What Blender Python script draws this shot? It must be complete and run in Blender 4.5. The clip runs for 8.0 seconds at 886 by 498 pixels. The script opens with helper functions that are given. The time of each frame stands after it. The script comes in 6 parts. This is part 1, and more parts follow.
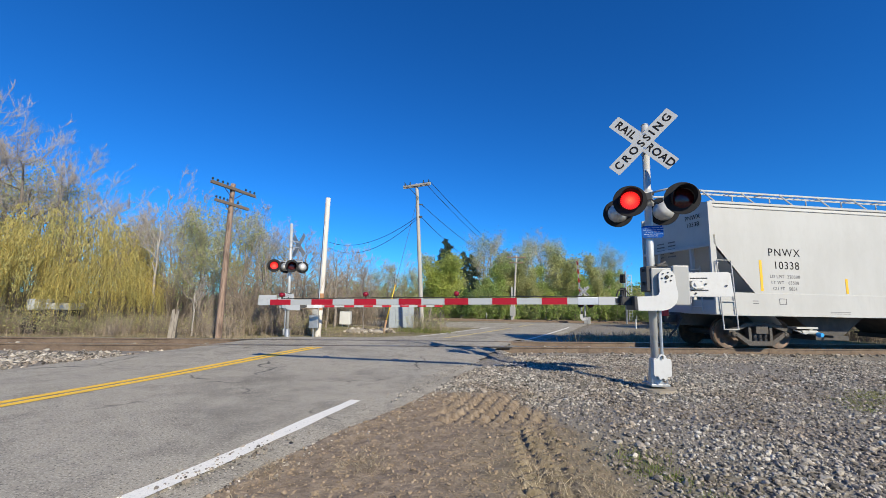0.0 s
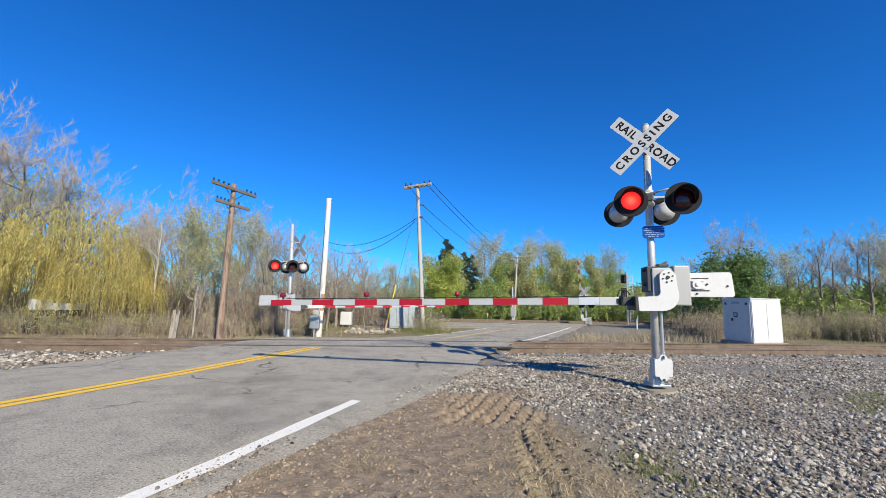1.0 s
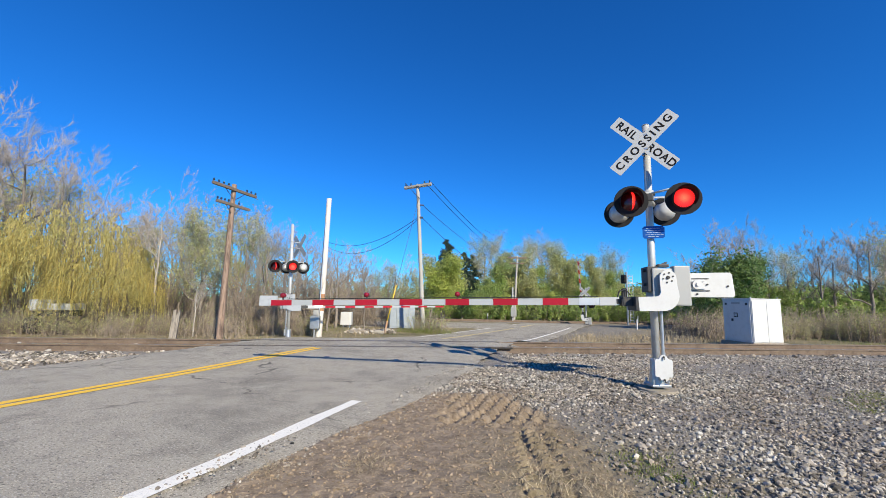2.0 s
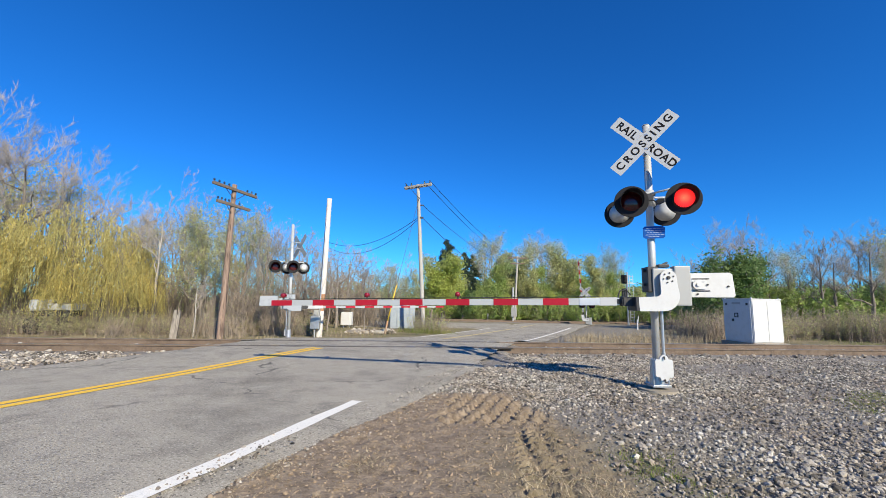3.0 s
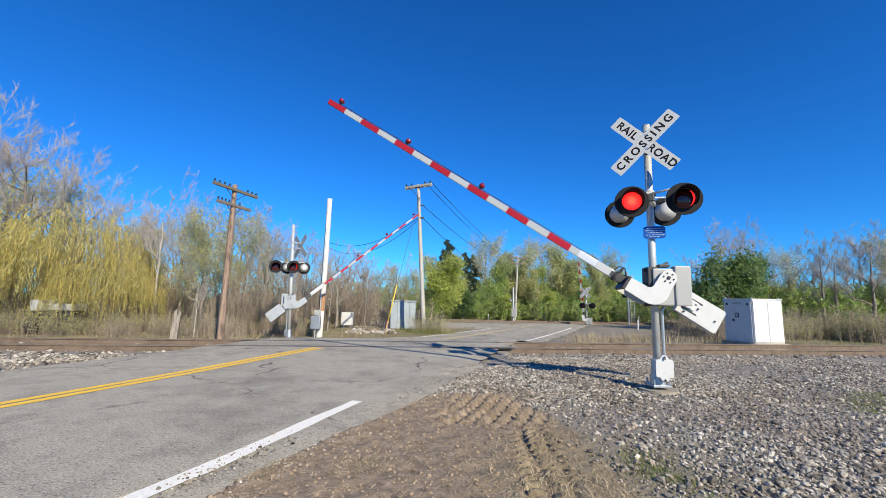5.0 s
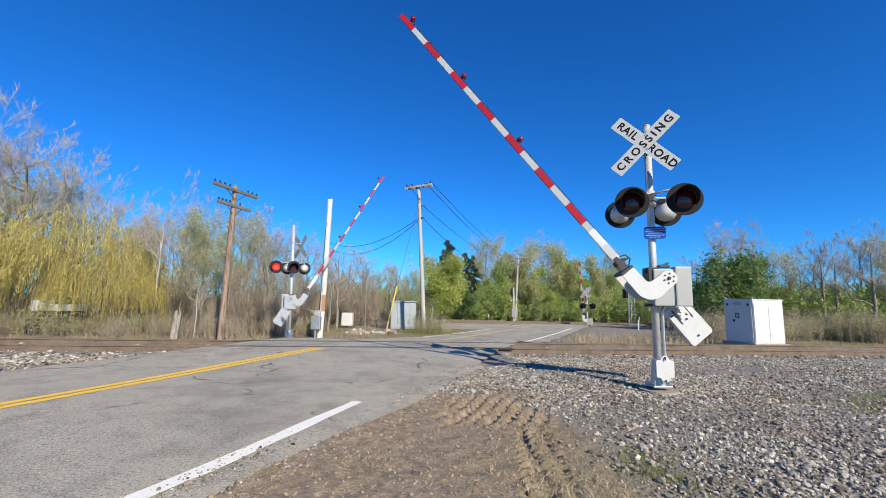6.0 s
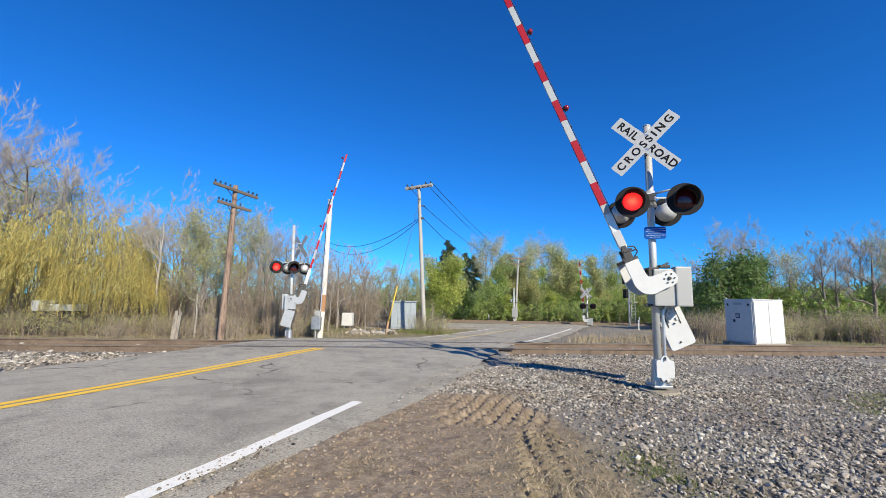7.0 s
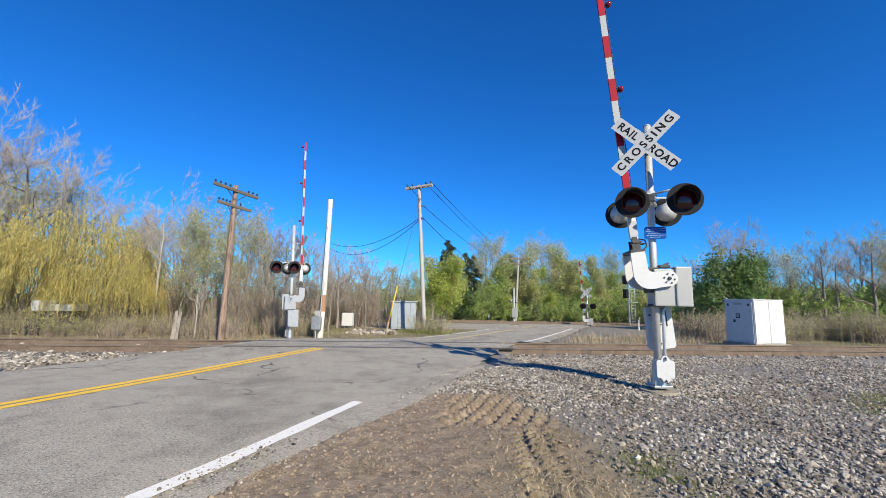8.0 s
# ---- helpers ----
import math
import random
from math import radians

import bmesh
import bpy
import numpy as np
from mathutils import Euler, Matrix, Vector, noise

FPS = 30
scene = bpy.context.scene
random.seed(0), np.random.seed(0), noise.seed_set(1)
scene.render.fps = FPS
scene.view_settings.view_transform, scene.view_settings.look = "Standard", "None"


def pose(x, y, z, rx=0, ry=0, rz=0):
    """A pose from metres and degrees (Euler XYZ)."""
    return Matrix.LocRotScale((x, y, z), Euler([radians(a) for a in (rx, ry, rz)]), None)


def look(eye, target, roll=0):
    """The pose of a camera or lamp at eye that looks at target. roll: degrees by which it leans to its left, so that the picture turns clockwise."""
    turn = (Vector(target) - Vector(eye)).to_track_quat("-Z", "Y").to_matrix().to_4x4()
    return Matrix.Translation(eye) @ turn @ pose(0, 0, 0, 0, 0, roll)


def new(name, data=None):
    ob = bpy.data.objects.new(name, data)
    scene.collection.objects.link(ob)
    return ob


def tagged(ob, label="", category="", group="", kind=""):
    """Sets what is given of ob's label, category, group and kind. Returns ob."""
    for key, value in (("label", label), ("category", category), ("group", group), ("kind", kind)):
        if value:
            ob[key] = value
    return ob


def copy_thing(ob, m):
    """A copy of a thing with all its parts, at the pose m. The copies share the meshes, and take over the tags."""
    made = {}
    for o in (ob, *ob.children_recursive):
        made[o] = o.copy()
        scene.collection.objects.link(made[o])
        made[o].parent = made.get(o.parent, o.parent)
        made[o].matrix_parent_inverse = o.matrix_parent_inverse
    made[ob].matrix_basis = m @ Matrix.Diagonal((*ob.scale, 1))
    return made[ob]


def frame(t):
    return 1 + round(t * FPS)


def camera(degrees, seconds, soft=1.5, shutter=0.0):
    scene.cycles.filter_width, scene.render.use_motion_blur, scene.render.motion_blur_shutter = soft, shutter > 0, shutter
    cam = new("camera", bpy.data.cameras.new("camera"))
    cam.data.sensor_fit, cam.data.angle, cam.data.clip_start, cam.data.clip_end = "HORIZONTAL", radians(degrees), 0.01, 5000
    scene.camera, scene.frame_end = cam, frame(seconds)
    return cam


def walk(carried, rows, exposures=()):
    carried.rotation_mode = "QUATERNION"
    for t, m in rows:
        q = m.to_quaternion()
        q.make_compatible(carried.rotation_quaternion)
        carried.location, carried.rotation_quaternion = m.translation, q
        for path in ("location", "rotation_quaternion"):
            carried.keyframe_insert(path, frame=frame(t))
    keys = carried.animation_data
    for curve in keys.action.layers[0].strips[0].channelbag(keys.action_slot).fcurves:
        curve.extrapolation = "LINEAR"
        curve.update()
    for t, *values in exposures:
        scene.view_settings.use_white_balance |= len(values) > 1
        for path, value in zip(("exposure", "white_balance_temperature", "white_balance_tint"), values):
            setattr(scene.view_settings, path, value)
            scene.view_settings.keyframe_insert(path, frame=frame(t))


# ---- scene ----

# ------------------------------------------------------------------ camera
FOCAL = 705.0
cam = camera(math.degrees(2 * math.atan(784 / FOCAL)), 8.0, soft=0.7)
EYE = Vector((0.0, 0.0, 1.32))
PITCH = math.atan(92 / FOCAL)
AHEAD = Vector((0, math.cos(PITCH), math.sin(PITCH)))
ABOVE = Vector((0, -math.sin(PITCH), math.cos(PITCH)))


def aim(dx, dy):
    """Camera pose turned a hair from its main direction (dx, dy in thousandths)."""
    way = AHEAD + Vector((-dx, 0, 0)) / 1000 + ABOVE * dy / 1000
    return look(EYE, EYE + way * 10, 1.26)


walk(cam, [(0.0, aim(-3.2, -1.6)), (0.5, aim(-1.8, -1.2)), (1.5, aim(-1.2, -0.6)), (3.0, aim(-0.2, 0)),
           (4.5, aim(0.3, 0)), (6.0, aim(1.4, 1.3)), (7.0, aim(1.9, 1.5)), (8.0, aim(2.2, 1.7))],
     exposures=[(0.0, 0.26), (0.4, 0.40), (1.0, 0.45), (8.0, 0.45)])

# ------------------------------------------------------------------ light
SUN_TO = Vector((0.52 * 0.857, -0.853 * 0.857, 0.515)).normalized()
SUN_EL = math.asin(SUN_TO.z)
world = bpy.data.worlds.new("clear_sky")
scene.world = world
world.use_nodes = True
wn = world.node_tree.nodes
sky = wn.new("ShaderNodeTexSky")
sky.sky_type = "NISHITA"
sky.sun_disc = False
sky.sun_elevation = SUN_EL
sky.sun_rotation = math.atan2(SUN_TO.x, SUN_TO.y)
sky.air_density, sky.dust_density, sky.ozone_density = 0.85, 0.0, 6.0
wn["Background"].inputs[1].default_value = 0.090
deep = wn.new("ShaderNodeHueSaturation")
deep.inputs["Saturation"].default_value = 1.15
world.node_tree.links.new(sky.outputs[0], deep.inputs["Color"])
tint = wn.new("ShaderNodeMix")
tint.data_type, tint.blend_type = "RGBA", "MULTIPLY"
tint.inputs[0].default_value = 1.0
tint.inputs[7].default_value = (0.32, 1.0, 1.45, 1)
world.node_tree.links.new(deep.outputs[0], tint.inputs[6])
world.node_tree.links.new(tint.outputs[2], wn["Background"].inputs[0])
sun = new("sun", bpy.data.lights.new("sun", "SUN"))
sun.data.energy, sun.data.angle, sun.data.color = 5.0, radians(0.53), (1.0, 0.91, 0.72)
sun.matrix_world = look((0, 0, 30), Vector((0, 0, 30)) - SUN_TO)


# ------------------------------------------------------------------ materials
def material(name, base, rough=0.6, metal=0.0, spots=(), scale=8.0, bump=0.0, bump_scale=60.0, emit=None,
             per_island=0.0, per_object=0.0, spec=0.5, stretch=(1, 1, 1), transmit=0.0):
    """Principled surface: base colour, broad and fine variation towards the colours in spots, fine relief."""
    m = bpy.data.materials.new(name)
    m.use_nodes = True
    nt = m.node_tree
    n, l = nt.nodes, nt.links
    b = n["Principled BSDF"]
    b.inputs["Roughness"].default_value = rough
    b.inputs["Metallic"].default_value = metal
    b.inputs["Specular IOR Level"].default_value = spec
    b.inputs["Transmission Weight"].default_value = transmit
    co = n.new("ShaderNodeTexCoord")
    mp = n.new("ShaderNodeMapping")
    mp.inputs["Scale"].default_value = stretch
    l.new(co.outputs["Object"], mp.inputs["Vector"])
    rgb = n.new("ShaderNodeRGB")
    rgb.outputs[0].default_value = (*base, 1)
    out = rgb.outputs[0]
    for i, (colour, size, low, high, amount) in enumerate(spots):
        t = n.new("ShaderNodeTexNoise")
        t.inputs["Scale"].default_value = size
        t.inputs["Detail"].default_value = 6
        t.inputs["Roughness"].default_value = 0.65
        l.new(mp.outputs[0], t.inputs["Vector"])
        r = n.new("ShaderNodeMapRange")
        r.inputs["From Min"].default_value, r.inputs["From Max"].default_value = low, high
        r.inputs["To Max"].default_value = amount
        l.new(t.outputs["Fac"], r.inputs["Value"])
        mix = n.new("ShaderNodeMix")
        mix.data_type = "RGBA"
        l.new(r.outputs[0], mix.inputs[0])
        l.new(out, mix.inputs[6])
        mix.inputs[7].default_value = (*colour, 1)
        out = mix.outputs[2]
    if per_island or per_object:
        src = n.new("ShaderNodeNewGeometry").outputs["Random Per Island"] if per_island else n.new("ShaderNodeObjectInfo").outputs["Random"]
        a = per_island or per_object
        r = n.new("ShaderNodeMapRange")
        r.inputs["To Min"].default_value, r.inputs["To Max"].default_value = 1 - a, 1 + a
        l.new(src, r.inputs["Value"])
        h = n.new("ShaderNodeHueSaturation")
        l.new(r.outputs[0], h.inputs["Value"])
        l.new(out, h.inputs["Color"])
        out = h.outputs[0]
    l.new(out, b.inputs["Base Color"])
    if bump:
        t = n.new("ShaderNodeTexNoise")
        t.inputs["Scale"].default_value, t.inputs["Detail"].default_value = bump_scale, 5
        l.new(mp.outputs[0], t.inputs["Vector"])
        bp = n.new("ShaderNodeBump")
        bp.inputs["Strength"].default_value, bp.inputs["Distance"].default_value = bump, 0.02
        l.new(t.outputs["Fac"], bp.inputs["Height"])
        l.new(bp.outputs[0], b.inputs["Normal"])
    if emit:
        b.inputs["Emission Color"].default_value = (*emit[0], 1)
        b.inputs["Emission Strength"].default_value = emit[1]
    return m


def leaf_material(name, base, other, spread=0.35):
    """Thin leaves that let some light through."""
    m = material(name, base, 0.6, spots=[(other, 0.5, 0.4, 0.62, 0.9)], per_island=spread, spec=0.25)
    n, l = m.node_tree.nodes, m.node_tree.links
    b = n["Principled BSDF"]
    tr = n.new("ShaderNodeBsdfTranslucent")
    mix = n.new("ShaderNodeMixShader")
    mix.inputs[0].default_value = 0.5
    l.new(b.inputs["Base Color"].links[0].from_socket, tr.inputs["Color"])
    l.new(b.outputs[0], mix.inputs[1])
    l.new(tr.outputs[0], mix.inputs[2])
    l.new(mix.outputs[0], n["Material Output"].inputs["Surface"])
    return m


GALV = material("galvanised steel", (0.50, 0.51, 0.52), 0.42, 0.75, [((0.34, 0.35, 0.36), 5, 0.4, 0.7, 0.7), ((0.62, 0.62, 0.6), 40, 0.5, 0.7, 0.5)], bump=0.05)
ALU_PAINT = material("aluminium paint", (0.55, 0.55, 0.53), 0.45, 0.35, [((0.36, 0.34, 0.31), 3, 0.5, 0.75, 0.7), ((0.66, 0.66, 0.64), 30, 0.5, 0.7, 0.5)], bump=0.04)
WHITE = material("white enamel", (0.58, 0.58, 0.565), 0.5, 0, [((0.45, 0.43, 0.39), 4, 0.5, 0.78, 0.6), ((0.5, 0.49, 0.46), 35, 0.5, 0.75, 0.4)], bump=0.03)
GREY_BOX = material("grey cast housing", (0.36, 0.36, 0.345), 0.5, 0.1, [((0.4, 0.39, 0.36), 5, 0.5, 0.75, 0.6)], bump=0.05)
BLACK = material("black enamel", (0.016, 0.016, 0.018), 0.7, 0, [((0.03, 0.03, 0.03), 9, 0.5, 0.75, 0.7)], spec=0.2)
DARK_STEEL = material("dark steel", (0.05, 0.05, 0.052), 0.55, 0.4, [((0.1, 0.08, 0.06), 14, 0.5, 0.7, 0.7)], bump=0.08)
SIGN_WHITE = material("white reflective sheet", (0.44, 0.45, 0.46), 0.6, 0, [((0.43, 0.44, 0.45), 6, 0.5, 0.75, 0.5)], spec=0.2)
SIGN_BLUE = material("blue reflective sheet", (0.010, 0.085, 0.34), 0.7, 0, [((0.02, 0.11, 0.38), 20, 0.5, 0.7, 0.5)], spec=0.1)
SIGN_TEXT = material("pale blue print", (0.45, 0.52, 0.60), 0.7, spec=0.1)
ARM_WHITE = material("white gate arm sheeting", (0.37, 0.39, 0.40), 0.45, 0, [((0.31, 0.32, 0.33), 5, 0.5, 0.75, 0.6)], per_object=0.05, spec=0.15)
ARM_RED = material("red reflective sheeting", (0.34, 0.016, 0.032), 0.45, 0, [((0.28, 0.012, 0.025), 6, 0.5, 0.75, 0.6)], per_object=0.1, spec=0.1)
ARM_GREY = material("brushed aluminium", (0.56, 0.57, 0.58), 0.42, 0.5, [((0.42, 0.43, 0.44), 8, 0.5, 0.75, 0.6)])
RED_LENS = material("unlit red lens", (0.05, 0.006, 0.008), 0.12, 0, [((0.1, 0.012, 0.015), 30, 0.4, 0.7, 0.8)])
RED_CAP = material("red plastic lamp", (0.22, 0.008, 0.02), 0.2, 0, [((0.2, 0.01, 0.015), 30, 0.4, 0.7, 0.8)])
CONCRETE = material("concrete", (0.30, 0.26, 0.20), 0.9, 0, [((0.28, 0.25, 0.2), 6, 0.45, 0.7, 0.7)], bump=0.4, bump_scale=40)
RAIL_SIDE = material("dusty rusted rail", (0.16, 0.117, 0.084), 0.85, 0.0, [((0.07, 0.047, 0.032), 3, 0.45, 0.7, 0.8), ((0.24, 0.18, 0.13), 25, 0.5, 0.7, 0.6)], bump=0.15)
RAIL_HEAD = material("polished rail head", (0.42, 0.38, 0.34), 0.28, 0.9, [((0.2, 0.15, 0.11), 4, 0.5, 0.75, 0.6)])
TIE = material("creosoted timber", (0.17, 0.13, 0.10), 0.9, 0, [((0.07, 0.055, 0.045), 4, 0.4, 0.7, 0.8), ((0.3, 0.26, 0.2), 20, 0.5, 0.7, 0.5)], bump=0.4, per_object=0.25, stretch=(1, 6, 6))
RUBBER = material("flangeway filler", (0.03, 0.028, 0.026), 0.85, 0, [((0.07, 0.06, 0.05), 10, 0.5, 0.7, 0.7)], bump=0.3)
WOOD_POLE = material("weathered pole timber", (0.27, 0.185, 0.135), 0.85, 0, [((0.07, 0.045, 0.033), 2, 0.45, 0.6, 0.9), ((0.45, 0.34, 0.26), 5, 0.5, 0.75, 0.7)], bump=0.6, bump_scale=10, stretch=(6, 6, 0.5))
GREY_POLE = material("silvered pole timber", (0.40, 0.375, 0.335), 0.85, 0, [((0.30, 0.28, 0.25), 2, 0.42, 0.68, 0.7), ((0.56, 0.54, 0.5), 6, 0.5, 0.75, 0.7)], bump=0.5, bump_scale=10, stretch=(6, 6, 0.5))
POST_WOOD = material("split grey post timber", (0.33, 0.29, 0.24), 0.9, 0, [((0.12, 0.1, 0.08), 3, 0.42, 0.6, 0.9), ((0.42, 0.38, 0.32), 9, 0.5, 0.7, 0.7)], bump=0.7, bump_scale=14, stretch=(7, 7, 0.6))
POLE_PALE = material("pale painted pole", (0.62, 0.58, 0.52), 0.7, 0, [((0.50, 0.42, 0.34), 2.0, 0.48, 0.72, 0.7), ((0.7, 0.67, 0.62), 14, 0.5, 0.75, 0.5)], bump=0.2, stretch=(4, 4, 0.7))
POLE_RUST = material("rust-stained pole", (0.36, 0.19, 0.09), 0.8, 0, [((0.55, 0.45, 0.35), 1.6, 0.5, 0.62, 0.9), ((0.22, 0.1, 0.05), 6, 0.5, 0.75, 0.7)], bump=0.3, stretch=(4, 4, 0.6))
YELLOW = material("yellow plastic guard", (0.62, 0.43, 0.04), 0.5, 0, [((0.55, 0.38, 0.03), 6, 0.5, 0.75, 0.6)])
CABLE = material("black cable", (0.02, 0.02, 0.022), 0.6)
CAR_PAINT = material("pale grey car paint", (0.44, 0.44, 0.42), 0.6, 0, [((0.36, 0.35, 0.325), 0.8, 0.45, 0.75, 0.6), ((0.39, 0.38, 0.36), 9, 0.5, 0.75, 0.5)], stretch=(1, 1, 0.35), bump=0.02)
# underbody steel: grime, plus the shade below the body put into its dark base
CAR_FRAME = material("grimy car steel darkened for shade", (0.06, 0.056, 0.052), 0.7, 0.1, [((0.12, 0.10, 0.085), 3, 0.45, 0.7, 0.8)], bump=0.1)
TRUCK_STEEL = material("truck casting steel", (0.075, 0.07, 0.064), 0.65, 0.3, [((0.11, 0.08, 0.06), 6, 0.45, 0.7, 0.8), ((0.2, 0.185, 0.165), 20, 0.5, 0.7, 0.5)], bump=0.15)
WHEEL_STEEL = material("wheel steel", (0.10, 0.075, 0.06), 0.6, 0.5, [((0.24, 0.14, 0.09), 6, 0.45, 0.7, 0.8)], bump=0.1)
TREAD = material("bright wheel tread", (0.5, 0.48, 0.45), 0.25, 0.95)
STENCIL = material("black stencil paint", (0.012, 0.012, 0.014), 0.8, spec=0.1)
STENCIL_GREY = material("faded stencil paint", (0.12, 0.12, 0.13), 0.7)
REFLECT_YELLOW = material("yellow reflective strip", (0.72, 0.42, 0.02), 0.5)
EOT_RED = material("red marker housing", (0.55, 0.03, 0.03), 0.45)
BLUE_CAP = material("blue plastic cap", (0.03, 0.30, 0.70), 0.4)
INSULATOR = material("dark glass insulator", (0.03, 0.05, 0.06), 0.15)
LINE_WHITE = material("worn white road paint", (0.84, 0.81, 0.73), 0.75, 0, [((0.42, 0.40, 0.35), 7, 0.62, 0.70, 0.6), ((0.55, 0.54, 0.5), 60, 0.5, 0.7, 0.7)], bump=0.3, bump_scale=120)
LINE_YELLOW = material("worn yellow road paint", (0.86, 0.53, 0.05), 0.75, 0, [((0.36, 0.28, 0.13), 6, 0.62, 0.72, 0.8), ((0.68, 0.44, 0.08), 60, 0.5, 0.7, 0.7)], bump=0.3, bump_scale=120)
LINE_FADED = material("faded yellow road paint", (0.66, 0.53, 0.24), 0.8, 0, [((0.33, 0.29, 0.2), 5, 0.5, 0.7, 0.8)], bump=0.3, bump_scale=120)
BARK = material("grey bark", (0.24, 0.205, 0.17), 0.9, 0, [((0.08, 0.065, 0.055), 3, 0.4, 0.7, 0.8)], per_object=0.2)
BARK_PALE = material("pale bark", (0.42, 0.39, 0.35), 0.9, 0, [((0.2, 0.17, 0.15), 2, 0.45, 0.7, 0.8)], per_object=0.15)
TWIG = material("bare twigs", (0.37, 0.335, 0.30), 0.9, 0, [((0.22, 0.185, 0.15), 0.6, 0.4, 0.65, 0.8)], per_object=0.2)
BRUSH = material("brown brush stems", (0.31, 0.25, 0.19), 0.9, 0, [((0.19, 0.15, 0.115), 0.8, 0.4, 0.65, 0.8), ((0.50, 0.43, 0.33), 2, 0.5, 0.7, 0.6)], per_object=0.25)
DRY_GRASS = material("dry grass", (0.42, 0.345, 0.225), 0.9, 0, [((0.18, 0.135, 0.075), 0.6, 0.4, 0.65, 0.8)], per_island=0.3)
GREEN_GRASS = leaf_material("green weeds", (0.22, 0.27, 0.07), (0.32, 0.31, 0.11))
WILLOW = leaf_material("yellow willow leaves", (0.64, 0.53, 0.18), (0.50, 0.46, 0.19))
LEAF_BRIGHT = leaf_material("fresh spring leaves", (0.40, 0.47, 0.11), (0.48, 0.50, 0.16))
LEAF_MID = leaf_material("mid green leaves", (0.31, 0.42, 0.12), (0.41, 0.46, 0.17))
LEAF_OLIVE = leaf_material("olive buds", (0.50, 0.49, 0.22), (0.42, 0.45, 0.21))
LEAF_DARK = leaf_material("dark leaves", (0.14, 0.23, 0.075), (0.20, 0.27, 0.10))
NEEDLE = leaf_material("dark conifer needles", (0.05, 0.085, 0.06), (0.08, 0.11, 0.08))
STONE = material("crushed stone", (0.29, 0.265, 0.222), 0.85, 0, [((0.19, 0.15, 0.11), 0.9, 0.40, 0.60, 0.8), ((0.58, 0.555, 0.5), 9, 0.52, 0.7, 0.6)], per_island=0.78, bump=0.3)
DIRT_CLOD = material("dirt crumbs", (0.27, 0.20, 0.13), 0.95, 0, [((0.3, 0.24, 0.17), 3, 0.45, 0.65, 0.7)], per_island=0.3, bump=0.3)


def asphalt():
    m = material("worn asphalt", (0.37, 0.335, 0.265), 0.88, 0,
                 [((0.17, 0.153, 0.123), 0.55, 0.48, 0.64, 0.75), ((0.19, 0.172, 0.14), 2.6, 0.50, 0.66, 0.65), ((0.39, 0.35, 0.28), 1.6, 0.5, 0.68, 0.6),
                  ((0.62, 0.57, 0.47), 58, 0.53, 0.62, 0.75), ((0.06, 0.054, 0.044), 44, 0.54, 0.62, 0.75)], bump=0.45, bump_scale=110)
    n, l = m.node_tree.nodes, m.node_tree.links
    b = n["Principled BSDF"]
    v = n.new("ShaderNodeTexVoronoi")
    v.feature = "DISTANCE_TO_EDGE"
    v.inputs["Scale"].default_value = 0.42
    co = n.new("ShaderNodeTexCoord")
    w = n.new("ShaderNodeTexNoise")
    w.inputs["Scale"].default_value, w.inputs["Detail"].default_value = 1.6, 6
    add = n.new("ShaderNodeMix")
    add.data_type = "RGBA"
    add.inputs[0].default_value = 0.45
    l.new(co.outputs["Object"], w.inputs["Vector"])
    l.new(co.outputs["Object"], add.inputs[6])
    l.new(w.outputs["Color"], add.inputs[7])
    l.new(add.outputs[2], v.inputs["Vector"])
    r = n.new("ShaderNodeMapRange")
    r.inputs["From Max"].default_value = 0.008
    r.inputs["To Min"].default_value, r.inputs["To Max"].default_value = 0.9, 0.0
    l.new(v.outputs["Distance"], r.inputs["Value"])
    t = n.new("ShaderNodeTexNoise")
    t.inputs["Scale"].default_value = 0.8
    l.new(co.outputs["Object"], t.inputs["Vector"])
    r2 = n.new("ShaderNodeMapRange")
    r2.inputs["From Min"].default_value, r2.inputs["From Max"].default_value = 0.46, 0.56
    l.new(t.outputs["Fac"], r2.inputs["Value"])
    mu = n.new("ShaderNodeMath")
    mu.operation = "MULTIPLY"
    l.new(r.outputs[0], mu.inputs[0])
    l.new(r2.outputs[0], mu.inputs[1])
    mix = n.new("ShaderNodeMix")
    mix.data_type = "RGBA"
    l.new(mu.outputs[0], mix.inputs[0])
    l.new(b.inputs["Base Color"].links[0].from_socket, mix.inputs[6])
    mix.inputs[7].default_value = (0.03, 0.028, 0.026, 1)
    l.new(mix.outputs[2], b.inputs["Base Color"])
    return m


ASPHALT = asphalt()


